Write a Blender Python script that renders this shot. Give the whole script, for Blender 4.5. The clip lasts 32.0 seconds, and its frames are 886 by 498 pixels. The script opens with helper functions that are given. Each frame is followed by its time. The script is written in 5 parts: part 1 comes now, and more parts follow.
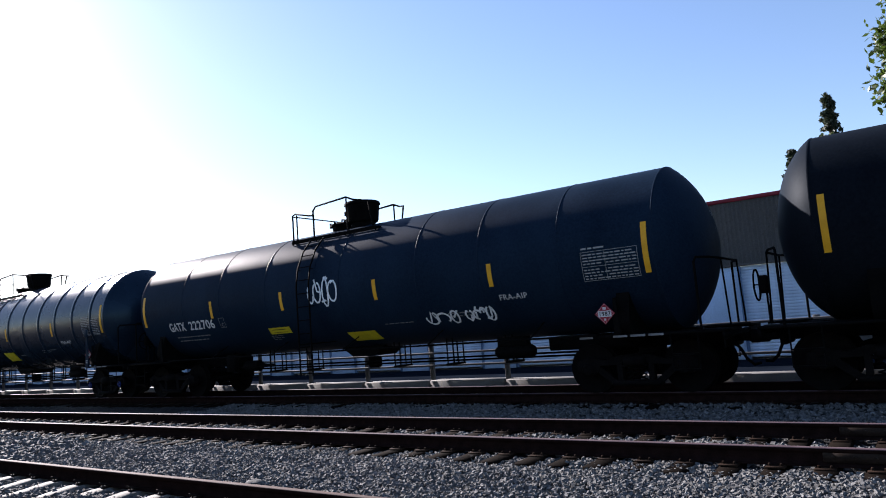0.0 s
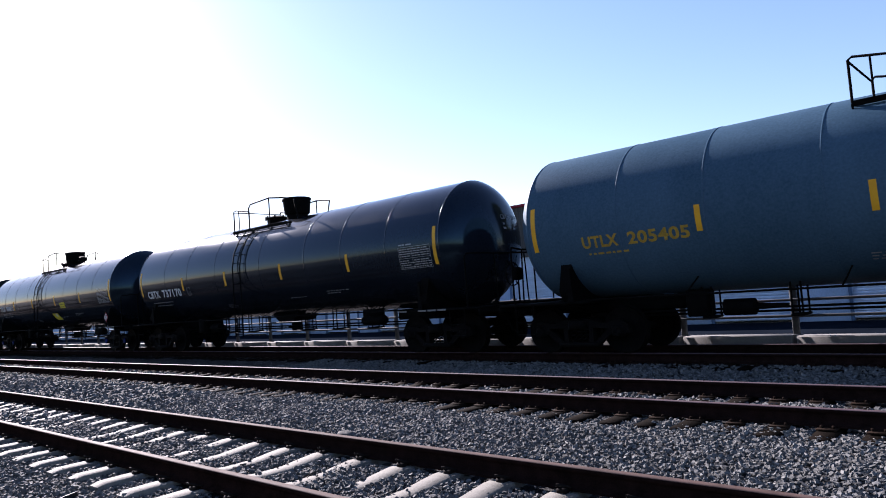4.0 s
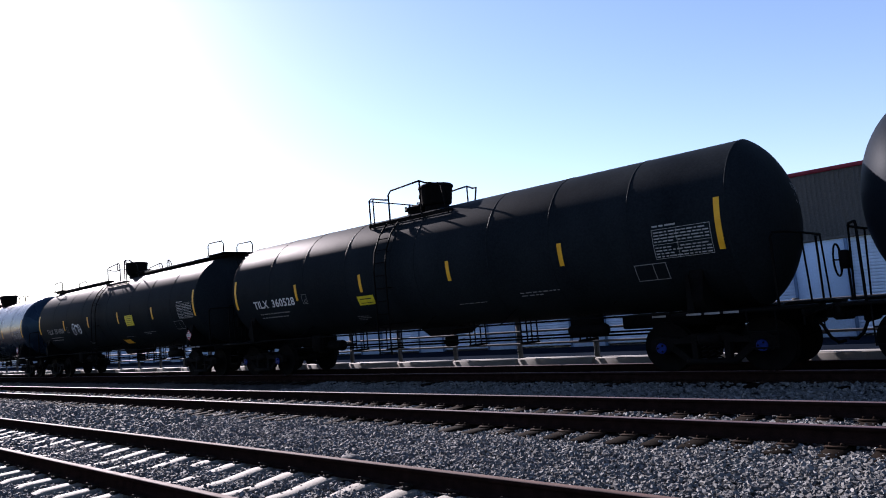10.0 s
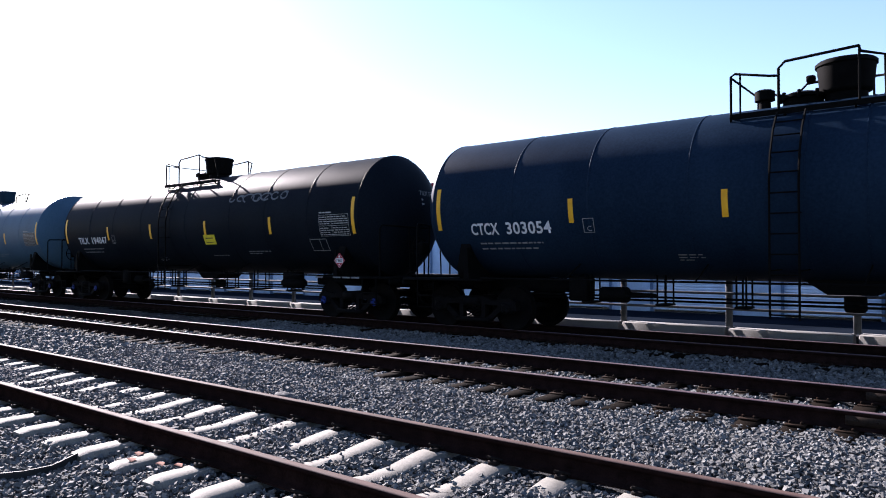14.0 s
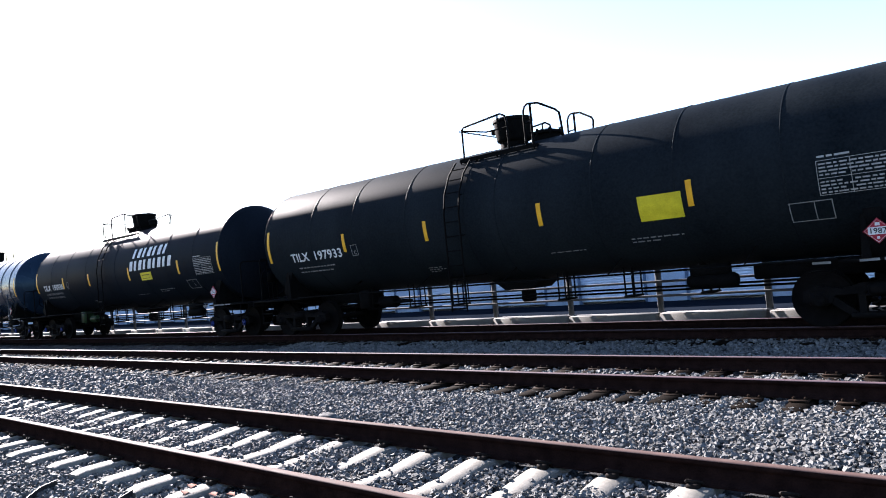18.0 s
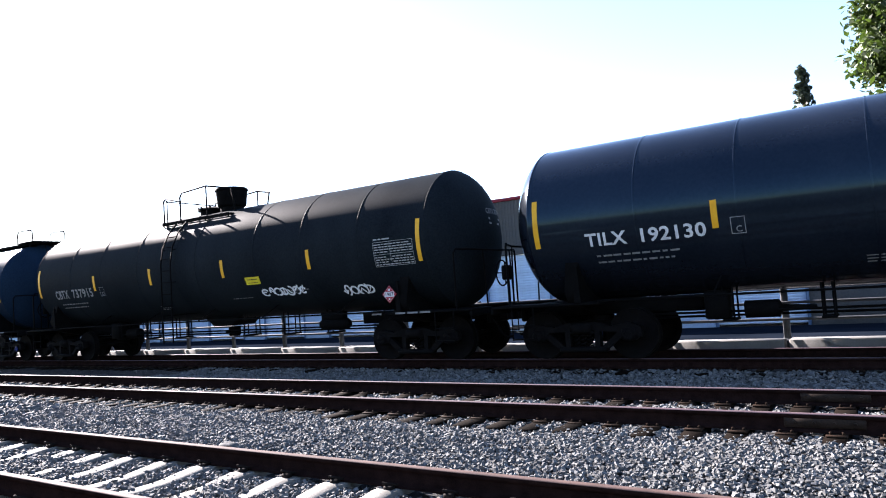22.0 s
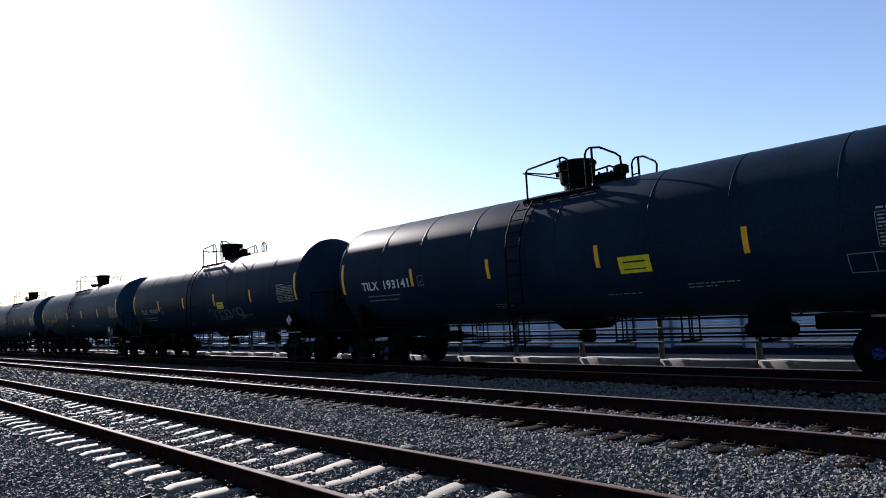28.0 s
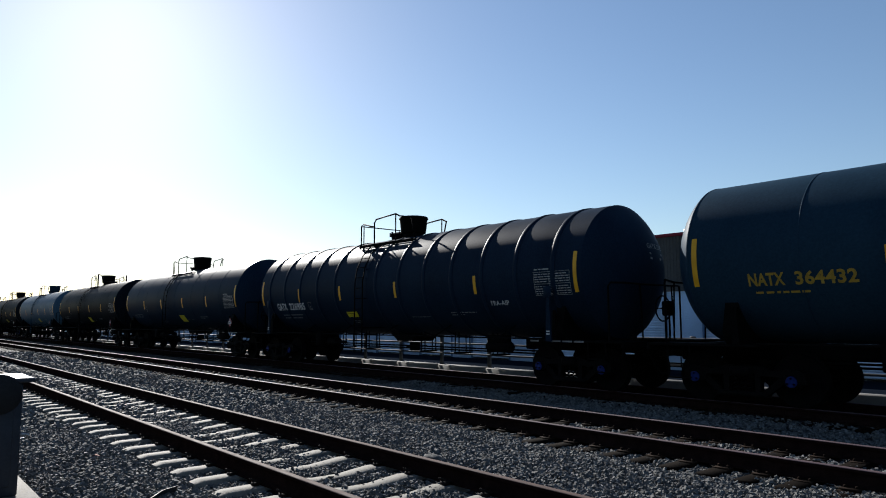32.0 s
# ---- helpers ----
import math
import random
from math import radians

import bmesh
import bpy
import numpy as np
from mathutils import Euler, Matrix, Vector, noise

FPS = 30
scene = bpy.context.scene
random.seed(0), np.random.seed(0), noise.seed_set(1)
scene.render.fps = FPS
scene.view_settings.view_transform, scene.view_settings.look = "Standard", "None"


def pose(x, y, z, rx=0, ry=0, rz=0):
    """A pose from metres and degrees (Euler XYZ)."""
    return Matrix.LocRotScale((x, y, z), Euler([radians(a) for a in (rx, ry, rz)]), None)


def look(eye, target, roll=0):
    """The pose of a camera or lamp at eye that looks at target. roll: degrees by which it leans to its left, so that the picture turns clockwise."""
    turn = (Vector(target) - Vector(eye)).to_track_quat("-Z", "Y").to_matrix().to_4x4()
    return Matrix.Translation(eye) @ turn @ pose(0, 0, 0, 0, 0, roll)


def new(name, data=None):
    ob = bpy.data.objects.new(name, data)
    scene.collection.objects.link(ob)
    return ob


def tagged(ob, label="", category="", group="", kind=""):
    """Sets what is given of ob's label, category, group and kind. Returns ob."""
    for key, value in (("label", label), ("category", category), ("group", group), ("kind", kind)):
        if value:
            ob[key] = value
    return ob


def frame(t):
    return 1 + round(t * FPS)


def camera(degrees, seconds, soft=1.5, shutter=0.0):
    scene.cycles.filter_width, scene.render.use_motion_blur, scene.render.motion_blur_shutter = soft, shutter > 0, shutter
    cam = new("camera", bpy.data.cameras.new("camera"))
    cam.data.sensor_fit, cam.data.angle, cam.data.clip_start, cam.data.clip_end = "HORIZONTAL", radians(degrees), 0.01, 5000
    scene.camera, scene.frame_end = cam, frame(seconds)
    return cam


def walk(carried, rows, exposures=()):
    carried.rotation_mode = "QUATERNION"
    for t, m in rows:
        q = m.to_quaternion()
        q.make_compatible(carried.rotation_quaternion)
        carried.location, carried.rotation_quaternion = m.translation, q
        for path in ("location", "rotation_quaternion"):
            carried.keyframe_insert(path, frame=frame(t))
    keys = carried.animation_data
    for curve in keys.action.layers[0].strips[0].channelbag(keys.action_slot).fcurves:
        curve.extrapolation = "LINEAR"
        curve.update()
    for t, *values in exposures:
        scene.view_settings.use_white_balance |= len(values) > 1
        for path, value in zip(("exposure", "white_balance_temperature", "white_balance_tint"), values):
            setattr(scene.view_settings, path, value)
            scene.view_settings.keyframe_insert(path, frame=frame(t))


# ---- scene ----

# The camera stands 3.3 m from the first rail and is held by hand: it only turns. Rows: seconds, yaw, pitch, roll.
EYE = (0.0, 0.0, 1.473)
TURNS = [
    (0.0, 35.37, 6.40, 4.49), (0.5, 34.93, 5.76, 3.22), (1.0, 34.60, 4.52, 1.74), (1.5, 34.68, 4.69, 2.06),
    (2.0, 37.98, 1.44, 0.54), (2.5, 42.36, 3.93, -0.20), (3.0, 39.74, 4.78, 0.60), (3.5, 41.72, 3.07, 3.87),
    (5.5, 43.30, 6.34, 3.86), (6.0, 45.22, 6.88, 2.66), (6.5, 42.30, 7.62, 3.78), (7.0, 37.58, 4.87, 3.45),
    (7.5, 33.03, 5.03, 4.15), (8.0, 34.69, 5.25, 4.16), (8.5, 37.42, 6.13, 4.84), (9.0, 38.02, 5.79, 4.29),
    (9.5, 42.63, 5.84, 5.19), (10.0, 42.53, 5.26, 5.08), (10.5, 44.78, 5.25, 5.11), (11.0, 45.65, 5.62, 6.27),
    (11.5, 44.20, 6.10, 6.63), (12.0, 43.57, 6.56, 6.15), (12.5, 41.97, 5.20, 4.68), (13.0, 37.47, 1.64, 0.63),
    (13.5, 38.27, 0.77, -0.18), (15.5, 37.59, 2.09, 2.06), (16.0, 41.61, 0.95, 3.98), (16.5, 43.16, 1.28, 5.04),
    (17.0, 42.21, 1.71, 5.40), (17.5, 41.90, 1.53, 5.28), (18.0, 40.54, 1.80, 5.31), (18.5, 39.51, 2.26, 5.12),
    (19.0, 35.44, 2.73, 4.70), (19.5, 29.72, 3.10, 4.71), (20.0, 27.86, 4.09, 3.76), (20.5, 31.26, 3.81, 3.95),
    (21.0, 31.98, 3.76, 3.41), (21.5, 31.04, 3.51, 3.25), (22.0, 33.24, 3.44, 3.92), (22.5, 38.18, 2.15, 4.56),
    (23.0, 39.16, 1.68, 5.33), (23.5, 40.23, 2.85, 3.45), (24.0, 44.85, 2.64, 3.39), (24.5, 45.77, 3.03, 3.21),
    (25.0, 44.06, 4.07, 2.64), (25.5, 46.37, 3.16, 3.83), (27.5, 46.56, 5.47, 4.68), (28.0, 47.62, 5.16, 3.12),
    (28.5, 49.04, 4.45, 5.11), (29.0, 48.89, 4.86, 4.43), (29.5, 47.64, 4.91, 4.25), (30.0, 48.57, 4.97, 3.06),
    (30.5, 50.33, 4.94, 2.30), (31.0, 49.33, 6.08, 0.42), (31.5, 49.75, 6.46, -0.48), (32.0, 50.13, 6.06, 0.04),
]
# seconds, stops, white balance
EXPOSURES = [
    (0.0, 2.04, 6300, 21), (1.0, 2.14, 6150, 27), (2.0, 2.69, 6300, 28), (3.0, 2.34, 6150, 28), (6.0, 1.74, 6300, 17), (7.0, 1.49, 6250, 15),
    (8.0, 2.19, 6350, 28), (9.0, 2.14, 6300, 29), (10.0, 1.99, 6250, 27), (11.0, 1.99, 6250, 25), (12.0, 1.79, 6300, 20), (13.0, 2.04, 6200, 25),
    (16.0, 3.04, 6400, 22), (17.0, 2.99, 6350, 20), (20.0, 3.24, 6400, 20), (23.0, 3.14, 6400, 23), (25.0, 2.29, 6200, 28), (28.0, 1.74, 6350, 20),
    (30.0, 1.49, 6350, 16), (32.0, 1.19, 6300, 11),
]
cam = camera(65.4, 32.0, soft=1.0)
walk(cam, [(t, pose(*EYE, 90 + pitch, roll, yaw)) for t, yaw, pitch, roll in TURNS], EXPOSURES)

# ---- light ----
SUN_WAY = Vector((-0.881, 0.222, 0.417)).normalized()
world = bpy.data.worlds.new("sky")
scene.world = world
world.use_nodes = True
wt = world.node_tree
sky = wt.nodes.new("ShaderNodeTexSky")
sky.sky_type = "NISHITA"
sky.sun_disc = False
sky.sun_elevation = math.asin(SUN_WAY.z)
sky.sun_rotation = math.atan2(SUN_WAY.x, SUN_WAY.y)
sky.air_density, sky.dust_density, sky.ozone_density = 1.1, 0.3, 3.0
wt.links.new(sky.outputs["Color"], wt.nodes["Background"].inputs["Color"])
wt.nodes["Background"].inputs["Strength"].default_value = 0.05
sun = new("sun", bpy.data.lights.new("sun", "SUN"))
sun.data.energy, sun.data.angle, sun.data.color = 5.0, radians(0.5), (1.0, 0.95, 0.87)
sun.matrix_basis = look(SUN_WAY * 50, (0, 0, 0))


# ---- materials ----
def material(name, color, rough=0.6, metal=0.0, grain=0.25, scale=6.0, fine=60.0, bump=0.15, depth=0.01,
             tone=None, random_tone=0.0, island_tone=0.0, streak=0.0, spec=0.2, dust=0.0, spec_tint=None):
    """A surface with a coarse and a fine variation of colour, uneven gloss and a fine relief."""
    m = bpy.data.materials.new(name)
    m.use_nodes = True
    nt = m.node_tree
    b = nt.nodes["Principled BSDF"]
    b.inputs["Metallic"].default_value = metal
    b.inputs["Specular IOR Level"].default_value = spec
    b.inputs["Sheen Weight"].default_value, b.inputs["Sheen Roughness"].default_value = dust, 0.55
    if spec_tint:
        b.inputs["Specular Tint"].default_value = (*spec_tint, 1)
    co = nt.nodes.new("ShaderNodeTexCoord")
    mp = nt.nodes.new("ShaderNodeMapping")
    mp.inputs["Scale"].default_value = (1, 1, 1 - 0.85 * streak)
    nt.links.new(co.outputs["Object"], mp.inputs["Vector"])
    n1 = nt.nodes.new("ShaderNodeTexNoise")
    n1.inputs["Scale"].default_value, n1.inputs["Detail"].default_value = scale, 5
    n2 = nt.nodes.new("ShaderNodeTexNoise")
    n2.inputs["Scale"].default_value, n2.inputs["Detail"].default_value = fine, 3
    nt.links.new(mp.outputs["Vector"], n1.inputs["Vector"])
    nt.links.new(co.outputs["Object"], n2.inputs["Vector"])
    add = nt.nodes.new("ShaderNodeMath")
    add.operation = "MULTIPLY_ADD"
    add.inputs[1].default_value = 0.55
    nt.links.new(n2.outputs["Fac"], add.inputs[0])
    mul = nt.nodes.new("ShaderNodeMath")
    mul.operation = "MULTIPLY"
    mul.inputs[1].default_value = 0.7
    nt.links.new(n1.outputs["Fac"], mul.inputs[0])
    nt.links.new(mul.outputs[0], add.inputs[2])
    ramp = nt.nodes.new("ShaderNodeValToRGB")
    c2 = tone or tuple(min(1, c * 1.35 + 0.004) for c in color)
    c1 = tuple(c * (1 - grain) for c in color)
    ramp.color_ramp.elements[0].position, ramp.color_ramp.elements[1].position = 0.38, 0.86
    ramp.color_ramp.elements[0].color, ramp.color_ramp.elements[1].color = (*c1, 1), (*c2, 1)
    nt.links.new(add.outputs[0], ramp.inputs["Fac"])
    last = ramp.outputs["Color"]
    if random_tone or island_tone:
        hsv = nt.nodes.new("ShaderNodeHueSaturation")
        rng = nt.nodes.new("ShaderNodeMapRange")
        amount = random_tone or island_tone
        rng.inputs["To Min"].default_value, rng.inputs["To Max"].default_value = 1 - amount, 1 + amount
        if random_tone:
            src = nt.nodes.new("ShaderNodeObjectInfo").outputs["Random"]
        else:
            src = nt.nodes.new("ShaderNodeNewGeometry").outputs["Random Per Island"]
            swap = nt.nodes.new("ShaderNodeMath")
            swap.operation = "PINGPONG"
            swap.inputs[1].default_value = 0.11
            nt.links.new(src, swap.inputs[0])
            pick = nt.nodes.new("ShaderNodeMapRange")
            pick.inputs["From Min"].default_value, pick.inputs["From Max"].default_value, pick.inputs["To Max"].default_value = 0.07, 0.11, 0.6
            nt.links.new(swap.outputs[0], pick.inputs["Value"])
            warm = nt.nodes.new("ShaderNodeMix")
            warm.data_type = "RGBA"
            warm.inputs[7].default_value = (color[0] * 1.95, color[1] * 1.85, color[2] * 1.72, 1)
            nt.links.new(pick.outputs["Result"], warm.inputs[0])
            nt.links.new(last, warm.inputs[6])
            last = warm.outputs[2]
        nt.links.new(src, rng.inputs["Value"])
        nt.links.new(rng.outputs["Result"], hsv.inputs["Value"])
        nt.links.new(last, hsv.inputs["Color"])
        last = hsv.outputs["Color"]
    nt.links.new(last, b.inputs["Base Color"])
    rr = nt.nodes.new("ShaderNodeMapRange")
    swing = min(0.12, rough * 0.4)
    rr.inputs["To Min"].default_value, rr.inputs["To Max"].default_value = max(0.03, rough - swing), min(1, rough + swing)
    nt.links.new(n1.outputs["Fac"], rr.inputs["Value"])
    nt.links.new(rr.outputs["Result"], b.inputs["Roughness"])
    if bump:
        bp = nt.nodes.new("ShaderNodeBump")
        bp.inputs["Strength"].default_value, bp.inputs["Distance"].default_value = bump, depth
        nt.links.new(n2.outputs["Fac"], bp.inputs["Height"])
        nt.links.new(bp.outputs["Normal"], b.inputs["Normal"])
    return m


PAINT = {
    "black": material("black_tank_paint", (0.0032, 0.0052, 0.0085), 0.5, 0, 0.3, 0.8, 24, 0.05, 0.004, tone=(0.0080, 0.0108, 0.0152), streak=0.7, spec=0.012, spec_tint=(0.5, 0.78, 1.0)),
    "dusty": material("dusty_black_tank_paint", (0.0047, 0.0071, 0.0096), 0.55, 0, 0.35, 0.8, 24, 0.05, 0.004, tone=(0.0126, 0.0162, 0.0190), streak=0.7, spec=0.01, spec_tint=(0.5, 0.78, 1.0)),
    "gloss": material("glossy_black_tank_paint", (0.004, 0.006, 0.010), 0.12, 0, 0.2, 0.7, 18, 0.02, 0.003, spec=0.3, spec_tint=(0.35, 0.68, 1.0)),
    "navy": material("blue_black_tank_paint", (0.0042, 0.0115, 0.0245), 0.48, 0, 0.3, 0.8, 24, 0.05, 0.004, tone=(0.0098, 0.0212, 0.0395), streak=0.7, spec=0.02, spec_tint=(0.5, 0.78, 1.0)),
    "sheen": material("semi_gloss_blue_black_tank_paint", (0.0040, 0.0110, 0.0225), 0.27, 0, 0.25, 0.8, 20, 0.03, 0.003, spec=0.2, spec_tint=(0.45, 0.75, 1.0)),
    "slate": material("dark_slate_tank_paint", (0.0075, 0.0225, 0.041), 0.5, 0, 0.22, 0.8, 24, 0.05, 0.004, tone=(0.0145, 0.037, 0.060), streak=0.7, spec=0.03, spec_tint=(0.6, 0.8, 1.0)),
    "grey": material("slate_grey_tank_paint", (0.030, 0.067, 0.104), 0.5, 0, 0.22, 0.8, 24, 0.05, 0.004, tone=(0.052, 0.098, 0.144), streak=0.7, spec=0.04, spec_tint=(0.6, 0.8, 1.0)),
}
# Black, grimy steel and iron, with the deep shade under the cars darkened into them.
BLACK_STEEL = material("shade_black_underframe_steel", (0.0024, 0.0024, 0.0027), 0.75, 0, 0.4, 5, 40, 0.2, 0.006, tone=(0.0048, 0.0048, 0.0048), spec=0.02)
TRUCK_IRON = material("grimy_shade_dark_truck_iron", (0.0024, 0.0024, 0.0027), 0.8, 0, 0.4, 7, 50, 0.25, 0.006, tone=(0.0066, 0.006, 0.006), spec=0.03)
WHEEL_STEEL = material("shade_dark_wheel_steel", (0.0024, 0.0024, 0.0024), 0.75, 0, 0.4, 9, 60, 0.15, 0.004, tone=(0.0054, 0.0048, 0.0048), spec=0.02)
BLUE_CAP = material("blue_bearing_cap_paint", (0.003, 0.014, 0.10), 0.5, 0, 0.3, 20, 90, 0.1, 0.003, spec=0.08)
GREEN_CYLINDER = material("dark_green_cylinder_paint", (0.005, 0.018, 0.004), 0.5, 0, 0.3, 6, 60, 0.1, 0.003, spec=0.1)
YELLOW = material("yellow_reflective_sheeting", (0.64, 0.30, 0.008), 0.42, 0, 0.15, 5, 120, 0.05, 0.002, tone=(0.72, 0.37, 0.02))
LEMON = material("yellow_paper_decal", (0.4624, 0.3808, 0.0136), 0.5, 0, 0.2, 6, 80, 0.05, 0.002)
ORANGE = material("orange_yellow_decal", (0.66, 0.33, 0.015), 0.5, 0, 0.2, 6, 80, 0.05, 0.002)
WHITE = material("white_stencil_paint", (0.45, 0.46, 0.47), 0.55, 0, 0.25, 9, 90, 0.05, 0.002)
DIM_WHITE = material("faded_white_stencil_paint", (0.168, 0.171, 0.174), 0.6, 0, 0.45, 12, 90, 0.05, 0.002)
GOLD = material("faded_yellow_stencil_paint", (0.30, 0.19, 0.022), 0.6, 0, 0.4, 10, 90, 0.05, 0.002)
DIM_GOLD = material("worn_yellow_stencil_paint", (0.16, 0.10, 0.015), 0.6, 0, 0.5, 10, 90, 0.05, 0.002)
RED = material("red_placard_print", (0.2312, 0.00816, 0.0204), 0.5, 0, 0.2, 12, 90, 0.05, 0.002)
INK = material("black_print", (0.01, 0.01, 0.01), 0.6, 0, 0.2, 12, 90, 0.05, 0.002)
PANEL_WHITE = material("white_panel_print", (0.2428, 0.2456, 0.2485), 0.55, 0, 0.3, 12, 90, 0.05, 0.002)
PANEL_DIM = material("dim_panel_print", (0.1564, 0.1642, 0.172), 0.55, 0, 0.3, 12, 90, 0.05, 0.002)
PANEL_INK = material("dark_data_panel_paint", (0.004, 0.004, 0.0044), 0.5, 0, 0.2, 12, 90, 0.05, 0.002)
SPRAY = material("white_spray_paint", (0.62, 0.66, 0.68), 0.7, 0, 0.35, 14, 90, 0.05, 0.002)
DIM_SPRAY = material("faded_grey_spray_paint", (0.08, 0.086, 0.092), 0.7, 0, 0.5, 14, 90, 0.05, 0.002)
CYAN_SPRAY = material("pale_blue_spray_paint", (0.25, 0.5, 0.62), 0.7, 0, 0.35, 14, 90, 0.05, 0.002)

# Brown rust, darkened further for the shade on the rails' sides.
RAIL_SIDE = material("shaded_brown_rusted_rail_steel", (0.007, 0.0042, 0.0038), 0.85, 0, 0.45, 9, 70, 0.3, 0.004, tone=(0.019, 0.010, 0.0085), spec=0.0)
# Worn steel; its pink cast paints in the fringe of the sun's glint.
RAIL_HEAD = material("worn_pink_glint_rail_head_steel", (0.060, 0.040, 0.046), 0.72, 0.1, 0.25, 6, 90, 0.06, 0.002, spec=0.12)
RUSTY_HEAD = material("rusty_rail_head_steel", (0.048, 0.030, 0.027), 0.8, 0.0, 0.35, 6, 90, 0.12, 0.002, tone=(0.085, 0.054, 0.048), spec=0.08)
CONCRETE = material("pale_concrete", (0.1184, 0.1125, 0.09916), 0.85, 0, 0.4, 9, 90, 0.5, 0.006, random_tone=0.08)
KERB_CONCRETE = material("weathered_kerb_concrete", (0.1221, 0.118, 0.112), 0.88, 0, 0.3, 2.5, 45, 0.3, 0.005, random_tone=0.08)
JOINT_RUST = material("worn_joint_rust", (0.01, 0.006, 0.0045), 0.6, 0.2, 0.5, 6, 60, 0.3, 0.004, tone=(0.0325, 0.021, 0.015), spec=0.1)
TIE_WOOD = material("creosoted_tie_wood", (0.0038, 0.0027, 0.0021), 0.9, 0, 0.45, 7, 60, 0.5, 0.008, tone=(0.0088, 0.0062, 0.0046), random_tone=0.35, spec=0.02)
TIE_PLATE = material("rusty_tie_plate_steel", (0.0125, 0.0082, 0.006), 0.85, 0.0, 0.45, 14, 90, 0.3, 0.003, tone=(0.03, 0.018, 0.012), random_tone=0.3, spec=0.03)
CLIP_STEEL = material("dark_clip_steel", (0.009, 0.0066, 0.0055), 0.8, 0.0, 0.4, 14, 90, 0.1, 0.002, spec=0.05)
# Far darker than STONE: the shade in the gaps between stones is in this colour.
BALLAST_BED = material("shade_dark_ballast_bed", (0.003145, 0.003208, 0.003459), 0.95, 0, 0.6, 14, 70, 1.0, 0.05, tone=(0.02201, 0.02264, 0.02453), spec=0.2)
STONE = material("crushed_grey_ballast_stone", (0.062, 0.0635, 0.0635), 0.85, 0, 0.3, 9, 90, 0.3, 0.004, tone=(0.122, 0.1245, 0.124), island_tone=0.42, spec=0.12)
GROUND = material("dry_grey_ground", (0.03208, 0.03019, 0.02717), 0.95, 0, 0.4, 0.4, 9, 0.5, 0.03)
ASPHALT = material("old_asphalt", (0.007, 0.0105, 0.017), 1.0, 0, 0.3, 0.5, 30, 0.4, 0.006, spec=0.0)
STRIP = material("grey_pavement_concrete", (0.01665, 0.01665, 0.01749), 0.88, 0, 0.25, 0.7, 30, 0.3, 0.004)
FENCE_STEEL = material("dull_fence_steel", (0.055, 0.058, 0.063), 0.75, 0.0, 0.3, 8, 60, 0.08, 0.002, spec=0.15)
GALV = material("galvanised_steel", (0.252, 0.258, 0.264), 0.45, 0.7, 0.25, 8, 60, 0.08, 0.002)
SIDING = material("brown_grey_corrugated_siding", (0.075, 0.072, 0.068), 0.75, 0, 0.3, 0.7, 14, 0.1, 0.004, streak=0.8)
MAROON = material("maroon_roof_coping", (0.176, 0.016, 0.028), 0.55, 0, 0.25, 2, 30, 0.08, 0.003)
PALE_WALL = material("pale_blue_wall_paint", (0.38, 0.48, 0.60), 0.75, 0, 0.18, 0.6, 18, 0.08, 0.003, streak=0.5)
DOOR_SLAT = material("blue_white_door_slat_enamel", (0.47, 0.55, 0.64), 0.5, 0, 0.15, 2, 40, 0.05, 0.002, random_tone=0.06)
BLUE_STEEL = material("blue_post_paint", (0.10, 0.16, 0.25), 0.55, 0, 0.25, 4, 40, 0.08, 0.003)
BARK = material("brown_bark", (0.10, 0.072, 0.05), 0.95, 0, 0.5, 5, 24, 0.8, 0.03)
GREY_BOX = material("grey_cabinet_enamel", (0.028, 0.033, 0.043), 0.5, 0.1, 0.2, 4, 50, 0.08, 0.002)
BLACK_PLASTIC = material("black_hood_plastic", (0.012, 0.012, 0.013), 0.7, 0, 0.2, 8, 60, 0.05, 0.002, spec=0.15)


def leaf_material(name, dark, light, through_amount):
    m = bpy.data.materials.new(name)
    m.use_nodes = True
    nt = m.node_tree
    b = nt.nodes["Principled BSDF"]
    b.inputs["Roughness"].default_value = 0.55
    geo = nt.nodes.new("ShaderNodeNewGeometry")
    ramp = nt.nodes.new("ShaderNodeValToRGB")
    ramp.color_ramp.elements[0].color, ramp.color_ramp.elements[1].color = (*dark, 1), (*light, 1)
    nt.links.new(geo.outputs["Random Per Island"], ramp.inputs["Fac"])
    nt.links.new(ramp.outputs["Color"], b.inputs["Base Color"])
    tr = nt.nodes.new("ShaderNodeBsdfTranslucent")
    nt.links.new(ramp.outputs["Color"], tr.inputs["Color"])
    mix = nt.nodes.new("ShaderNodeMixShader")
    mix.inputs["Fac"].default_value = through_amount
    nt.links.new(b.outputs["BSDF"], mix.inputs[1])
    nt.links.new(tr.outputs["BSDF"], mix.inputs[2])
    nt.links.new(mix.outputs["Shader"], nt.nodes["Material Output"].inputs["Surface"])
    return m


LEAF = leaf_material("bright_green_leaves", (0.01998, 0.03774, 0.005328), (0.05772, 0.09324, 0.01332), 0.32)
NEEDLE = leaf_material("dark_green_needles", (0.01036, 0.01865, 0.009324), (0.03108, 0.04403, 0.02072), 0.25)
HEDGE_LEAF = leaf_material("hedge_leaves", (0.01332, 0.03108, 0.00444), (0.03996, 0.07104, 0.00888), 0.35)


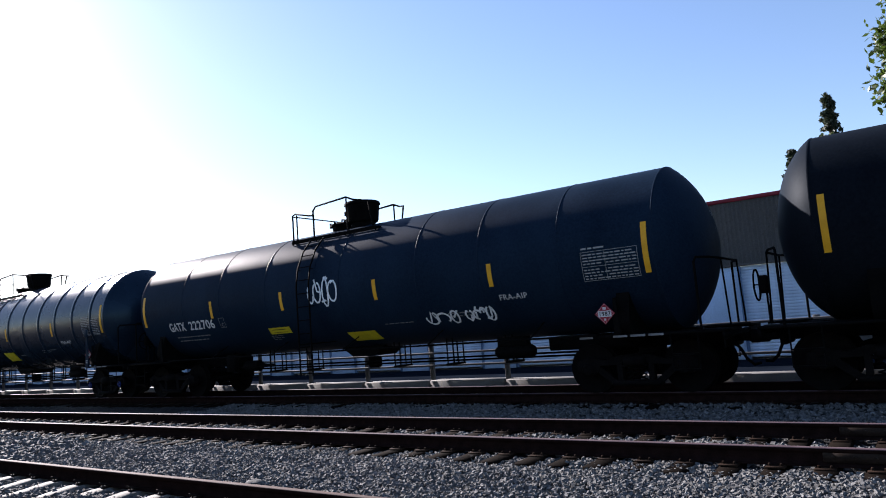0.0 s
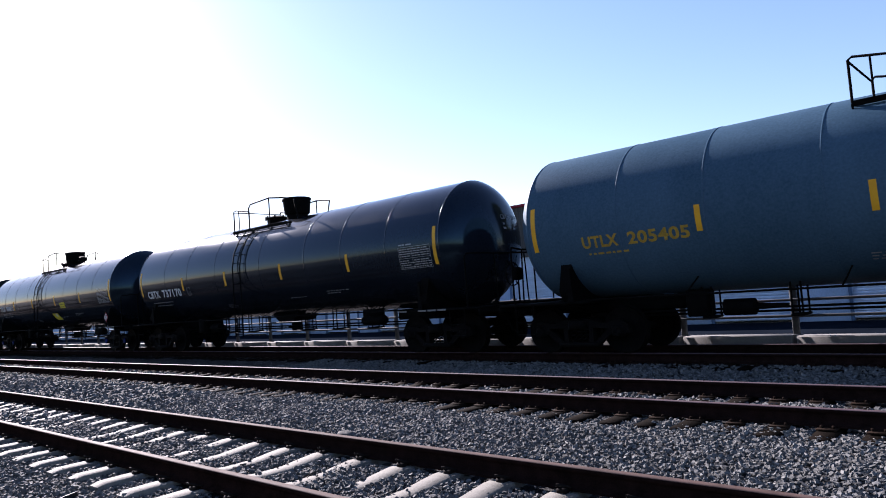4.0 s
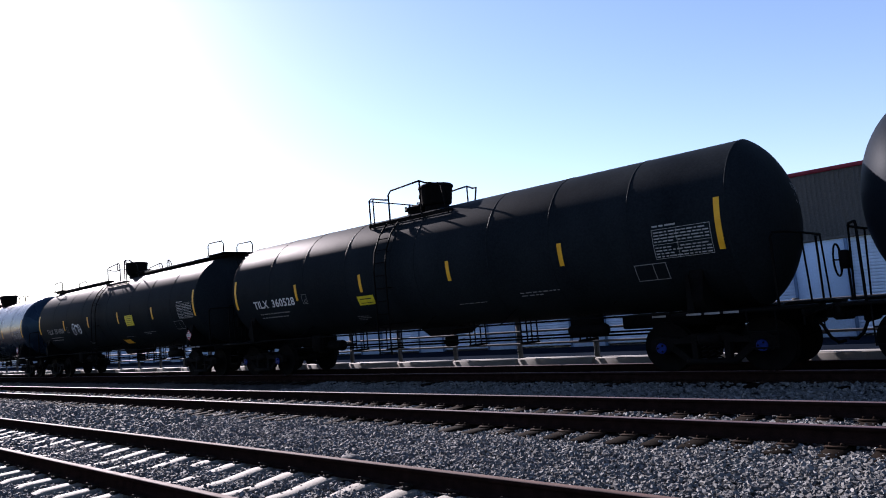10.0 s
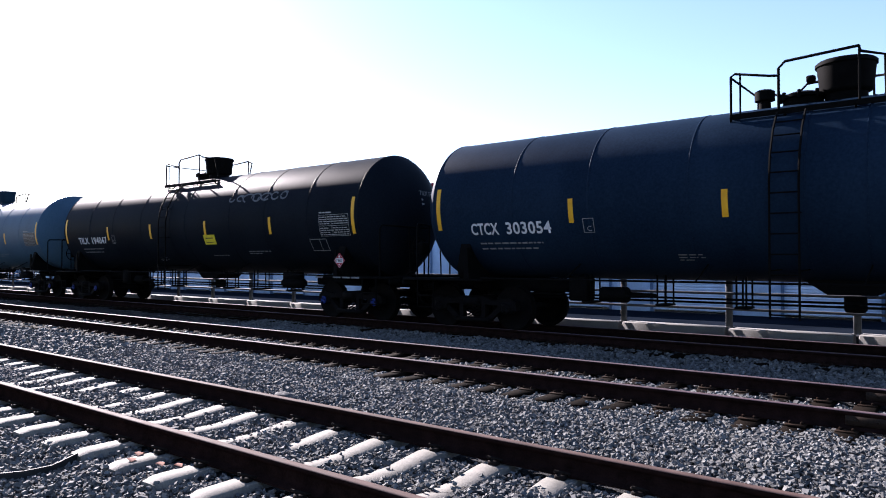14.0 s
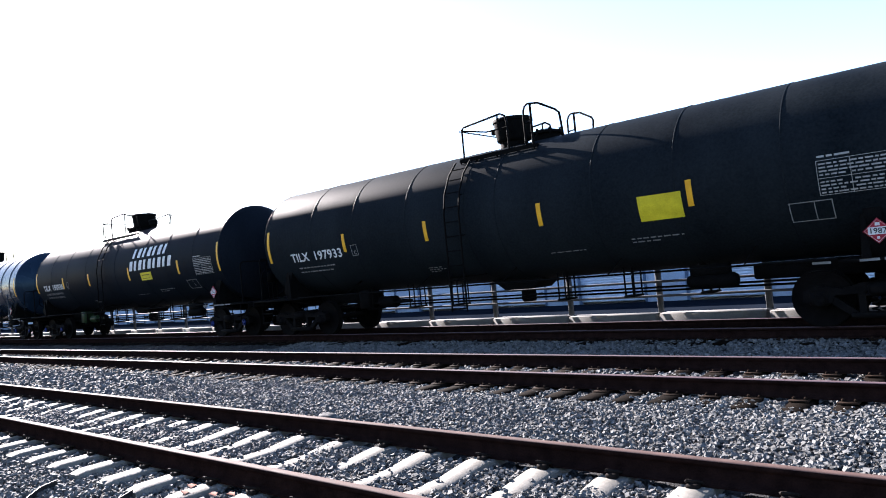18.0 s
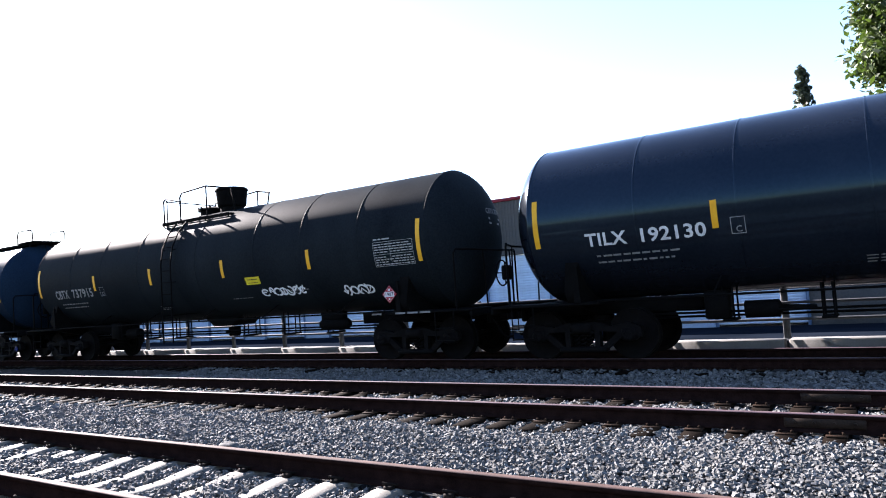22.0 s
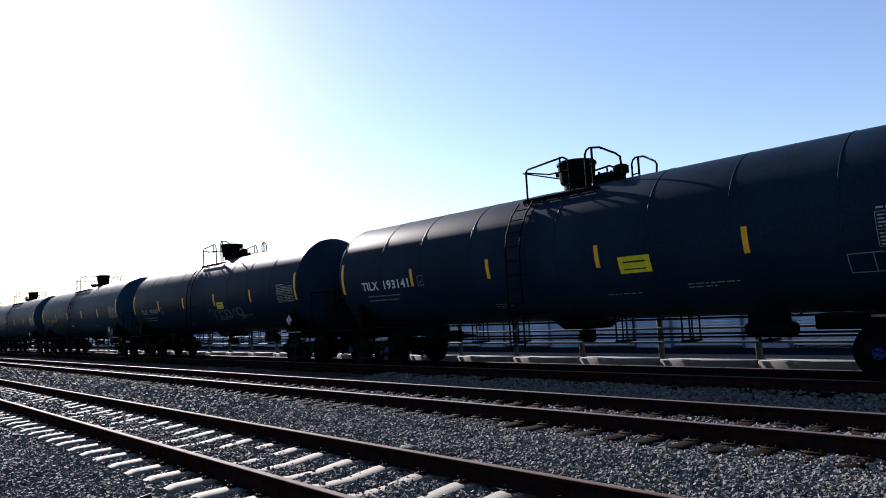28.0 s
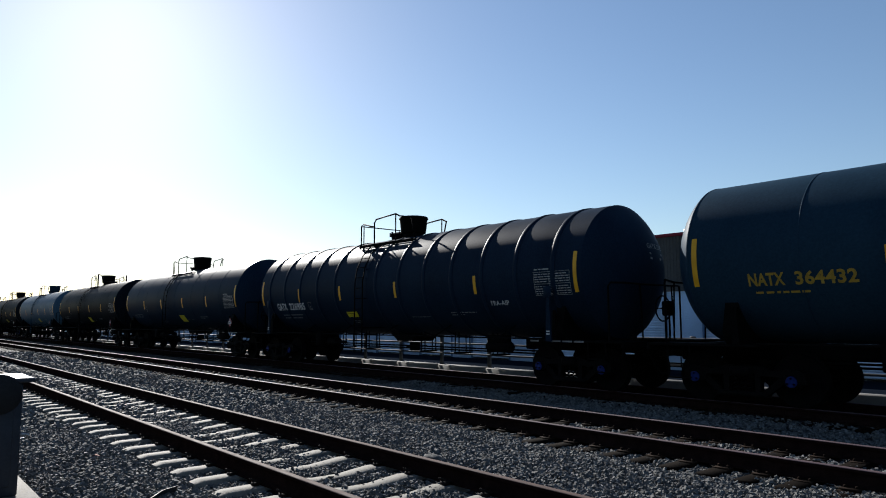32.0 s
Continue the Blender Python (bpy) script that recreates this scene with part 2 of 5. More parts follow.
# ---- mesh helpers ----
class Shape:
    """Collects vertices and faces of one part; each face carries a smooth flag and a material slot."""

    def __init__(self):
        self.v, self.f, self.smooth, self.slot = [], [], [], []

    def face(self, ids, smooth=False, slot=0):
        self.f.append(tuple(ids))
        self.smooth.append(smooth)
        self.slot.append(slot)

    def box(self, x0, x1, y0, y1, z0, z1, b=0.0, m=None, slot=0):
        """A block with chamfered edges of width b."""
        n = len(self.v)
        b = min(b, (x1 - x0) * 0.45, (y1 - y0) * 0.45, (z1 - z0) * 0.45)
        pts, lim = [], ((x0, x1), (y0, y1), (z0, z1))
        if b <= 0:
            for i in range(8):
                pts.append([lim[k][(i >> k) & 1] for k in range(3)])
            quads = [(0, 2, 3, 1), (4, 5, 7, 6), (0, 1, 5, 4), (2, 6, 7, 3), (0, 4, 6, 2), (1, 3, 7, 5)]
        else:
            for i in range(8):
                for axis in range(3):
                    p = []
                    for k in range(3):
                        hi = (i >> k) & 1
                        p.append(lim[k][hi] + (0 if k == axis else (-b if hi else b)))
                    pts.append(p)

            def c(i, a):
                return i * 3 + a
            quads = []
            base = [(0, 2, 3, 1), (4, 5, 7, 6), (0, 1, 5, 4), (2, 6, 7, 3), (0, 4, 6, 2), (1, 3, 7, 5)]
            for q, a in zip(base, (2, 2, 1, 1, 0, 0)):
                quads.append(tuple(c(i, a) for i in q))
            for i in range(8):
                up = [(i >> k) & 1 for k in range(3)]
                tri = (c(i, 0), c(i, 1), c(i, 2))
                quads.append(tri if sum(up) % 2 else tri[::-1])
                for k in range(3):
                    if not up[k]:
                        j = i | (1 << k)
                        a1, a2 = [a for a in range(3) if a != k]
                        q = (c(i, a1), c(j, a1), c(j, a2), c(i, a2))
                        flip = (up[a1] ^ up[a2]) ^ (k == 1)
                        quads.append(q if flip else q[::-1])
        for p in pts:
            self.v.append(tuple(m @ Vector(p)) if m else tuple(p))
        for q in quads:
            self.face([n + i for i in q], False, slot)
        return self

    def tube(self, path, r, n=8, slot=0, cap=True):
        """A round bar along a polyline."""
        base, pts = len(self.v), [Vector(p) for p in path]
        side = None
        for i, p in enumerate(pts):
            a = (pts[min(i + 1, len(pts) - 1)] - pts[max(i - 1, 0)]).normalized()
            if side is None:
                side = a.orthogonal().normalized()
            else:
                side = (side - a * side.dot(a)).normalized()
            up = a.cross(side)
            for k in range(n):
                w = 2 * math.pi * k / n
                self.v.append(tuple(p + r * (math.cos(w) * side + math.sin(w) * up)))
        for i in range(len(pts) - 1):
            for k in range(n):
                j = (k + 1) % n
                self.face((base + i * n + k, base + i * n + j, base + (i + 1) * n + j, base + (i + 1) * n + k), True, slot)
        if cap:
            self.face([base + k for k in range(n)][::-1], False, slot)
            e = base + (len(pts) - 1) * n
            self.face([e + k for k in range(n)], False, slot)
        return self

    def lathe(self, profile, axis="x", at=(0, 0, 0), n=32, smooth=True, slot=0):
        """A turned form: profile of (along, radius)."""
        base = len(self.v)
        for u, r in profile:
            for k in range(n):
                w = 2 * math.pi * k / n
                c, s = r * math.cos(w), r * math.sin(w)
                p = {"x": (u, c, s), "y": (s, u, c), "z": (c, s, u)}[axis]
                self.v.append((at[0] + p[0], at[1] + p[1], at[2] + p[2]))
        for i in range(len(profile) - 1):
            for k in range(n):
                j = (k + 1) % n
                self.face((base + i * n + k, base + i * n + j, base + (i + 1) * n + j, base + (i + 1) * n + k), smooth, slot)
        if profile[0][1] > 1e-4:
            self.face([base + k for k in range(n)][::-1], False, slot)
        if profile[-1][1] > 1e-4:
            e = base + (len(profile) - 1) * n
            self.face([e + k for k in range(n)], False, slot)
        return self

    def slab(self, outline, y0, y1, plane="xz", slot=0):
        """An outline in a plane, pulled to a thickness."""
        base, n = len(self.v), len(outline)
        for y in (y0, y1):
            for a, b in outline:
                self.v.append((a, y, b) if plane == "xz" else (a, b, y) if plane == "xy" else (y, a, b))
        self.face([base + k for k in range(n)], False, slot)
        self.face([base + n + k for k in range(n)][::-1], False, slot)
        for k in range(n):
            j = (k + 1) % n
            self.face((base + k, base + n + k, base + n + j, base + j), False, slot)
        return self

    def mesh(self, name, *mats):
        me = bpy.data.meshes.new(name)
        me.from_pydata(self.v, [], self.f)
        me.polygons.foreach_set("use_smooth", self.smooth)
        me.polygons.foreach_set("material_index", self.slot)
        for m in mats:
            me.materials.append(m)
        me.update()
        me.set_sharp_from_angle(angle=radians(52))
        return me


def part(name, shape, mat, parent=None, label="", at=None):
    """One mesh object under a thing or under a part."""
    me = shape if isinstance(shape, bpy.types.Mesh) else shape.mesh(name, *(mat if isinstance(mat, tuple) else (mat,)))
    ob = new(name, me)
    if parent:
        ob.parent = parent
    if at:
        ob.matrix_basis = at if isinstance(at, Matrix) else pose(*at)
    if label:
        ob["label"] = label
    return ob


# ---- ground, tracks, kerb ----
N_TRACK, M_TRACK, F_TRACK, HALF = 4.056, 8.563, 13.24, 0.7525
RAILS = [c + s * HALF for c in (N_TRACK, M_TRACK, F_TRACK) for s in (-1, 1)]


def bed_height(x, y):
    """Height of the ballast: a little below the rails, hollow beside the first track, and uneven."""
    pts = ((-60, -0.42), (0.4, -0.42), (1.6, -0.34), (2.3, -0.275), (2.75, -0.258), (3.2, -0.238), (3.5, -0.234), (4.6, -0.236), (4.9, -0.245), (5.4, -0.235), (6.2, -0.215), (6.95, -0.218), (7.25, -0.234), (9.9, -0.236), (10.3, -0.226),
           (11.3, -0.25), (12.2, -0.22), (14.4, -0.22), (15.2, -0.25), (15.62, -0.26), (60, -0.26))
    z = np.interp(y, [p[0] for p in pts], [p[1] for p in pts])
    calm = np.where(np.abs(y - N_TRACK) < 1.35, 0.3, 1.0)
    return z + calm * 0.018 * np.sin(1.7 * x + 2.1 * y) * np.sin(0.9 * x - 3.3 * y + 1) + calm * 0.01 * np.sin(5.1 * x + 1.3) * np.sin(4.3 * y)


def ground_and_ballast():
    s = Shape()
    for x0, x1, y0, y1, z in ((-2500, 2500, -2500, -5.9, -0.46), (-2500, 2500, 15.6, 2500, -0.86)):
        n = len(s.v)
        s.v += [(x0, y0, z), (x1, y0, z), (x1, y1, z), (x0, y1, z)]
        s.face((n, n + 1, n + 2, n + 3))
    n = len(s.v)
    s.v += [(-2500, -6, -0.47), (2500, -6, -0.47), (2500, 15.7, -0.47), (-2500, 15.7, -0.47)]
    s.face((n, n + 1, n + 2, n + 3))
    tagged(part("ground", s, GROUND), "dry grey earth that reaches the horizon", "ground", kind="structure")
    xs = np.concatenate([np.linspace(-900, -60, 30), np.arange(-58, -16, 0.5), np.arange(-16, 5, 0.12), np.linspace(5.5, 300, 30)])
    ys = np.concatenate([np.linspace(-5.8, 0.5, 8), np.arange(0.62, 11, 0.12), np.arange(11, 15.64, 0.2), [15.64]])
    gx, gy = np.meshgrid(xs, ys, indexing="ij")
    gz = bed_height(gx, gy) + np.random.default_rng(3).normal(0, 0.008, gx.shape)
    s = Shape()
    s.v = [tuple(p) for p in np.stack([gx, gy, gz], -1).reshape(-1, 3)]
    w = len(ys)
    for i in range(len(xs) - 1):
        for j in range(w - 1):
            s.face((i * w + j, (i + 1) * w + j, (i + 1) * w + j + 1, i * w + j + 1), True)
    tagged(part("ballast_bed", s, BALLAST_BED), "bed of crushed grey stone under the railway tracks, darkened for the shade between stones", "ballast", kind="structure")


def rail_profile():
    half = [(0.076, -0.180), (0.076, -0.168), (0.020, -0.150), (0.009, -0.130), (0.009, -0.060), (0.034, -0.042), (0.037, -0.030)]
    head = [(0.037, -0.010), (0.030, -0.002), (0.016, 0.0)]
    side = half + head
    return side + [(-a, b) for a, b in side[::-1]]


def rail(track, y, head_mat, x0=-700.0, x1=260.0):
    prof, s = rail_profile(), Shape()
    n = len(prof)
    for x in (x0, x1):
        s.v += [(x, y + a, b) for a, b in prof]
    for k in range(n):
        j = (k + 1) % n
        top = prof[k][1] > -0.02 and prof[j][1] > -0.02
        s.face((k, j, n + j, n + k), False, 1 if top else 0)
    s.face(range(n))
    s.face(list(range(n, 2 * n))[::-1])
    part("rail", s, (RAIL_SIDE, head_mat), track, "brown rail with shade-darkened sides and a worn bright head")


def concrete_tie_mesh():
    """A pre-stressed tie: high seats under the rails, a waist between them, sloping flanks."""
    s = Shape()
    rows = [(-1.29, -0.212, 0.104), (-1.2, -0.19, 0.117), (-0.55, -0.183, 0.121), (-0.38, -0.20, 0.118), (-0.15, -0.222, 0.108),
            (0.15, -0.222, 0.108), (0.38, -0.20, 0.118), (0.55, -0.183, 0.121), (1.2, -0.19, 0.117), (1.29, -0.212, 0.104)]
    for y, z, w in rows:
        s.v += [(-w - 0.025, y, z - 0.19), (-w, y, z - 0.012), (-w + 0.014, y, z), (w - 0.014, y, z), (w, y, z - 0.012), (w + 0.025, y, z - 0.19)]
    for i in range(len(rows) - 1):
        for k in range(5):
            a = i * 6 + k
            s.face((a, a + 1, a + 7, a + 6))
    s.face(range(6))
    s.face(list(range((len(rows) - 1) * 6, len(rows) * 6))[::-1])
    return s.mesh("tie", CONCRETE)


def clip_mesh():
    """A sprung steel clip beside a rail foot, on its cast shoulder."""
    s = Shape()
    s.box(-0.045, 0.045, 0.078, 0.14, -0.195, -0.155, 0.008)
    s.tube([(-0.05, 0.06, -0.160), (-0.055, 0.12, -0.135), (-0.02, 0.165, -0.118), (0.02, 0.165, -0.118), (0.045, 0.12, -0.14), (0.045, 0.07, -0.158)], 0.010, 6)
    return s.mesh("rail_clip", CLIP_STEEL)


def wood_tie_mesh():
    return Shape().box(-0.115, 0.115, -1.30, 1.30, -0.375, -0.195, 0.012).mesh("tie", TIE_WOOD)


def tie_plate_mesh():
    s = Shape().box(-0.095, 0.095, -0.18, 0.18, -0.196, -0.178, 0.004)
    for y in (-0.115, 0.115):
        for x in (-0.055, 0.055):
            s.box(x - 0.012, x + 0.012, y - 0.014, y + 0.014, -0.18, -0.152, 0.004)
    return s.mesh("tie_plate", TIE_PLATE)


def track(center, label, head_mats):
    t = tagged(new("railway_track"), label, "railway track", "railway tracks", "structure")
    for k in (-1, 1):
        rail(t, center + k * HALF, head_mats[(k + 1) // 2])
    return t


def far_ties(t, me, spacing, first, last, y, mat):
    """The ties too far off to be told apart, joined."""
    s, src = Shape(), [tuple(v.co) for v in me.vertices]
    faces = [tuple(p.vertices) for p in me.polygons]
    x = first
    while x > last:
        n = len(s.v)
        s.v += [(x + a, y + b, c) for a, b, c in src]
        for f in faces:
            s.face([n + i for i in f])
        x -= spacing
    tagged(part("far_ties", s, mat, t), "distant row of ties", kind="stuff")


def tracks():
    near = track(N_TRACK, "near railway track of brown rails on pale concrete ties", (RUSTY_HEAD, RUSTY_HEAD))
    tie, clip = concrete_tie_mesh(), clip_mesh()
    rnd = random.Random(5)
    for k in range(-8, 76):
        x = -4.99 - 0.612 * k
        part("tie", tie, None, near, at=pose(x + rnd.uniform(-0.012, 0.012), N_TRACK, rnd.uniform(-0.008, 0.004), 0, 0, rnd.uniform(-0.8, 0.8)))
        if k < 26:
            for side in (-1, 1):
                for turn in (0, 180):
                    part("rail_clip", clip, None, near, at=pose(x, N_TRACK + side * HALF, 0, 0, 0, turn))
    far_ties(near, tie, 0.612, -4.99 - 0.612 * 76, -160, N_TRACK, CONCRETE)
    tie, plate = wood_tie_mesh(), tie_plate_mesh()
    for center, n_ties, name in ((M_TRACK, 110, "middle railway track of bright-topped rails on dark wooden ties"),
                                 (F_TRACK, 70, "far railway track on dark wooden ties, under the train")):
        t = track(center, name, (RAIL_HEAD, RAIL_HEAD))
        for k in range(n_ties):
            x = 3.86 - WOOD_STEP * k
            part("tie", tie, None, t, at=pose(x, center, rnd.uniform(-0.012, 0.006), 0, 0, rnd.uniform(-1, 1)))
            for side in (-1, 1):
                part("tie_plate", plate, None, t, at=pose(x, center + side * HALF, 0))
        if center == M_TRACK:
            for side in (-1, 1):
                y = center + side * HALF
                j = Shape().box(-1.08, -0.36, y - 0.03, y - 0.0095, -0.14, -0.045, 0.006)
                for k in range(4):
                    j.lathe([(y - 0.052, 0.0), (y - 0.05, 0.016), (y - 0.029, 0.017)], "y", (-0.99 + 0.18 * k, 0, -0.09), 6)
                part("joint_bar", j, JOINT_RUST, t, "worn rusty joint bar with bolts")
        far_ties(t, tie, WOOD_STEP, 3.86 - WOOD_STEP * n_ties, -120, center, TIE_WOOD)


WOOD_STEP = 0.447
KERB_FRONT, POST_X = 15.62, -6.85


def kerb_and_pavement():
    kerb = tagged(new("kerb"), "low grey concrete kerb wall in long blocks along the track", "kerb", kind="structure")
    block = Shape().box(-1.172, 1.172, 0, 0.42, -0.9, 0.0, 0.02).mesh("kerb_block", KERB_CONCRETE)
    for k in range(-4, 40):
        part("kerb_block", block, None, kerb, at=pose(POST_X + 1.22 - 2.44 * k, KERB_FRONT, random.Random(k).uniform(-0.012, 0.008)))
    far = Shape().box(-320, POST_X + 2.44 - 2.44 * 40, KERB_FRONT, KERB_FRONT + 0.42, -0.9, -0.004, 0.02)
    far.box(POST_X + 2.44 * 5 + 0.01, 120, KERB_FRONT, KERB_FRONT + 0.42, -0.9, -0.004, 0.02)
    tagged(part("far_kerb", far, KERB_CONCRETE, kerb), kind="stuff")
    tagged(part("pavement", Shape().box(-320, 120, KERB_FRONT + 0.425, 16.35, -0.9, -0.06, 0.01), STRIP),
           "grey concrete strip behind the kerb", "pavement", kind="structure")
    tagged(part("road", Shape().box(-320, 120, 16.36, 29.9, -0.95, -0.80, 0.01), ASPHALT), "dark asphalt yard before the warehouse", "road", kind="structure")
    fence = tagged(new("fence"), "galvanised pipe fence with three rails on the kerb", "fence")
    post = Shape().box(-0.066, 0.066, -0.045, 0.045, -0.03, 1.1, 0.012).box(-0.1, 0.1, -0.09, 0.09, -0.03, -0.012, 0.004)
    post = post.mesh("post", FENCE_STEEL)
    for k in range(-4, 40):
        part("post", post, None, fence, at=pose(POST_X - 2.44 * k, KERB_FRONT + 0.24, 0.02))
    for z in (0.40, 0.74, 1.05):
        part("fence_rail", Shape().tube([(POST_X - 2.44 * 39.3, KERB_FRONT + 0.17, z), (POST_X + 2.44 * 4.2, KERB_FRONT + 0.17, z)], 0.03, 8), FENCE_STEEL, fence)


# ---- warehouse ----
def warehouse():
    y, x0, x1, top, split = 30.0, -150.0, 0.6, 5.62, 3.05
    w = tagged(new("warehouse"), "long grey warehouse with roller doors and a maroon roof edge", "warehouse")
    s, n = Shape(), int((x1 - x0) / 0.17)
    for i in range(n):
        a = x0 + i * 0.17
        for dx, dy in ((0, 0), (0.06, 0), (0.075, -0.035), (0.13, -0.035), (0.145, 0)):
            s.v += [(a + dx, y + dy, split), (a + dx, y + dy, top)]
    for i in range(n * 5 - 1):
        s.face((2 * i, 2 * i + 2, 2 * i + 3, 2 * i + 1))
    s.box(x0, x1, y + 0.06, y + 0.3, split - 0.02, top)
    part("upper_wall", s, SIDING, w, "brown-grey vertical ribbed siding")
    part("roof", Shape().box(x0, x1, y + 0.06, y + 30, top - 0.15, top - 0.02), SIDING, w)
    part("end_wall", Shape().box(x1 - 0.25, x1, y + 0.31, y + 30, -0.9, top - 0.16), SIDING, w)
    part("coping", Shape().box(x0 - 0.05, x1 + 0.06, y - 0.1, y + 0.35, top, top + 0.16, 0.02), MAROON, w, "maroon metal coping")
    part("ledge", Shape().box(x0, x1, y - 0.07, y + 0.05, split - 0.1, split, 0.015), SIDING, w)
    doors, a = [], -2.9
    while a > x0 + 5:
        doors.append(a)
        a -= 5.35
    edge = x1
    slat = Shape().box(-1.66, 1.66, 0, 0.03, 0, 0.118, 0.012).mesh("slat", DOOR_SLAT)
    for i, r in enumerate(doors):
        l = r - 3.4
        part("wall_panel", Shape().box(r + 0.06, edge - 0.06, y, y + 0.25, -0.9, split - 0.102, 0.01), PALE_WALL if i else SIDING, w)
        for jx in (l, r):
            part("door_jamb", Shape().box(jx - 0.058, jx + 0.058, y - 0.05, y + 0.2, -0.9, split - 0.102, 0.01), BLUE_STEEL, w, "blue steel jamb")
        door = part("roller_door", Shape().box(l + 0.06, r - 0.06, y + 0.08, y + 0.12, -0.72, split - 0.102), DOOR_SLAT, w, "white slatted roller door")
        for k in range(29 if i < 6 else 0):
            part("slat", slat, None, door, at=pose((l + r) / 2, y + 0.045, -0.70 + 0.124 * k))
        edge = l
    part("wall_panel", Shape().box(x0, edge - 0.06, y, y + 0.25, -0.9, split - 0.102, 0.01), PALE_WALL, w)
    part("downpipe", Shape().tube([(-8.13, y - 0.1, split), (-8.13, y - 0.1, top - 0.02)], 0.045, 8), PALE_WALL, w, "pale downpipe")
    for vx in (-10.9, -18.2):
        v = Shape().lathe([(0, 0.16), (0.22, 0.16), (0.24, 0.3), (0.42, 0.34), (0.52, 0.26), (0.56, 0.0)], "z", (vx, y + 1.2, top - 0.02), 16)
        part("roof_vent", v, GALV, w, "round metal roof vent")


# ---- tank cars ----
# Car space: x ahead along the train, y away from the camera, z up from the rail heads; the origin is under the car's middle.
R, ZC, TANGENT, HEAD, TRUCK_X, WHEEL_R = 1.53, 2.62, 7.78, 0.67, 7.05, 0.457
CREASE = {"GATX": 1.0, "CBTX": 0.22, "UTLX": 0.5, "NATX": 0.5}
SHARED = {}


def shared(key, make):
    """Alike pieces of all cars share one mesh."""
    if key not in SHARED:
        SHARED[key] = make()
    return SHARED[key]


def on_tank(x, z, out=0.006, side=-1):
    """A place on the tank's flank."""
    a = math.asin(max(-1, min(1, (z - ZC) / R)))
    return (x, side * (R + out) * math.cos(a), ZC + (R + out) * math.sin(a))


def wrap(u, v, x, z, out, side):
    a = math.asin((z - ZC) / R) + v / R
    return (x + u * (1 if side < 0 else -1), side * (R + out) * math.cos(a), ZC + (R + out) * math.sin(a))


def patch(w, h, x, z, out=0.006, side=-1, slant=0.0):
    """A decal of width w and height h whose lower edge lies at height z, bent round the tank, with its edge thickness."""
    s, n = Shape(), max(2, int(h / 0.12))
    for i in range(n + 1):
        v = h * i / n
        for u, o in ((0, -0.002), (0, out), (w, out), (w, -0.002)):
            s.v.append(wrap(u + slant * v, v, x, z, o, side))
    for i in range(n):
        for k in range(3):
            a = i * 4 + k
            s.face((a, a + 1, a + 5, a + 4))
    return s


def flank_rect(s, u0, u1, v0, v1, x, z, out=0.007, shear=0.0):
    """A painted rectangle that follows the shell, split so that it stays above it."""
    n = max(1, int((v1 - v0) / 0.07))
    base = len(s.v)
    for i in range(n + 1):
        v = v0 + (v1 - v0) * i / n
        s.v += [wrap(u0 + shear * v, v, x, z, out, -1), wrap(u1 + shear * v, v, x, z, out, -1)]
    for i in range(n):
        a = base + 2 * i
        s.face((a, a + 1, a + 3, a + 2))


def ribbon(strokes, width, x, z, out=0.007, side=-1):
    """Brush strokes: polylines in the flank's plane, bent round the tank."""
    s = Shape()
    for pts in strokes:
        base, n = len(s.v), len(pts)
        for i, (u, v) in enumerate(pts):
            a, b = pts[max(i - 1, 0)], pts[min(i + 1, n - 1)]
            d = math.hypot(b[0] - a[0], b[1] - a[1]) or 1
            px, py = -(b[1] - a[1]) / d * width / 2, (b[0] - a[0]) / d * width / 2
            s.v += [wrap(u + px, v + py, x, z, out, side), wrap(u - px, v - py, x, z, out, side)]
        for i in range(n - 1):
            s.face((base + 2 * i, base + 2 * i + 1, base + 2 * i + 3, base + 2 * i + 2))
    return s


def lettering(text, size, x, z, mat, parent, stretch=1.0, fit=0.0, head=0.0, bold=0.012, side=-1, out=0.007, name="lettering", label=""):
    """Words in the built-in font, bent round the tank. Returns the width."""
    cu = bpy.data.curves.new("words", "FONT")
    cu.body, cu.size, cu.offset = text, size / 0.70, bold * size
    cu.resolution_u, cu.space_character = 3, 1.06
    ob = new("words", cu)
    bpy.context.view_layer.update()
    me = bpy.data.meshes.new_from_object(ob.evaluated_get(bpy.context.evaluated_depsgraph_get()))
    bpy.data.objects.remove(ob)
    bpy.data.curves.remove(cu)
    if size > 0.15:
        bm = bmesh.new()
        bm.from_mesh(me)
        for k in (0.33, 0.66):
            bmesh.ops.bisect_plane(bm, geom=bm.verts[:] + bm.edges[:] + bm.faces[:], plane_co=(0, size * k, 0), plane_no=(0, 1, 0))
        bm.to_mesh(me)
        bm.free()
    width = max(v.co.x for v in me.vertices)
    if fit:
        stretch = fit / width
    for v in me.vertices:
        if head:
            y, zz = x + v.co.x * stretch, z + v.co.y
            v.co = (TANGENT + head_x(math.hypot(y, zz - ZC), head) + out, y, zz)
        else:
            v.co = wrap(v.co.x * stretch, v.co.y, x, z, out, side)
    me.materials.clear()
    me.materials.append(mat)
    me.update()
    part(name, me, None, parent, label)
    return width * stretch


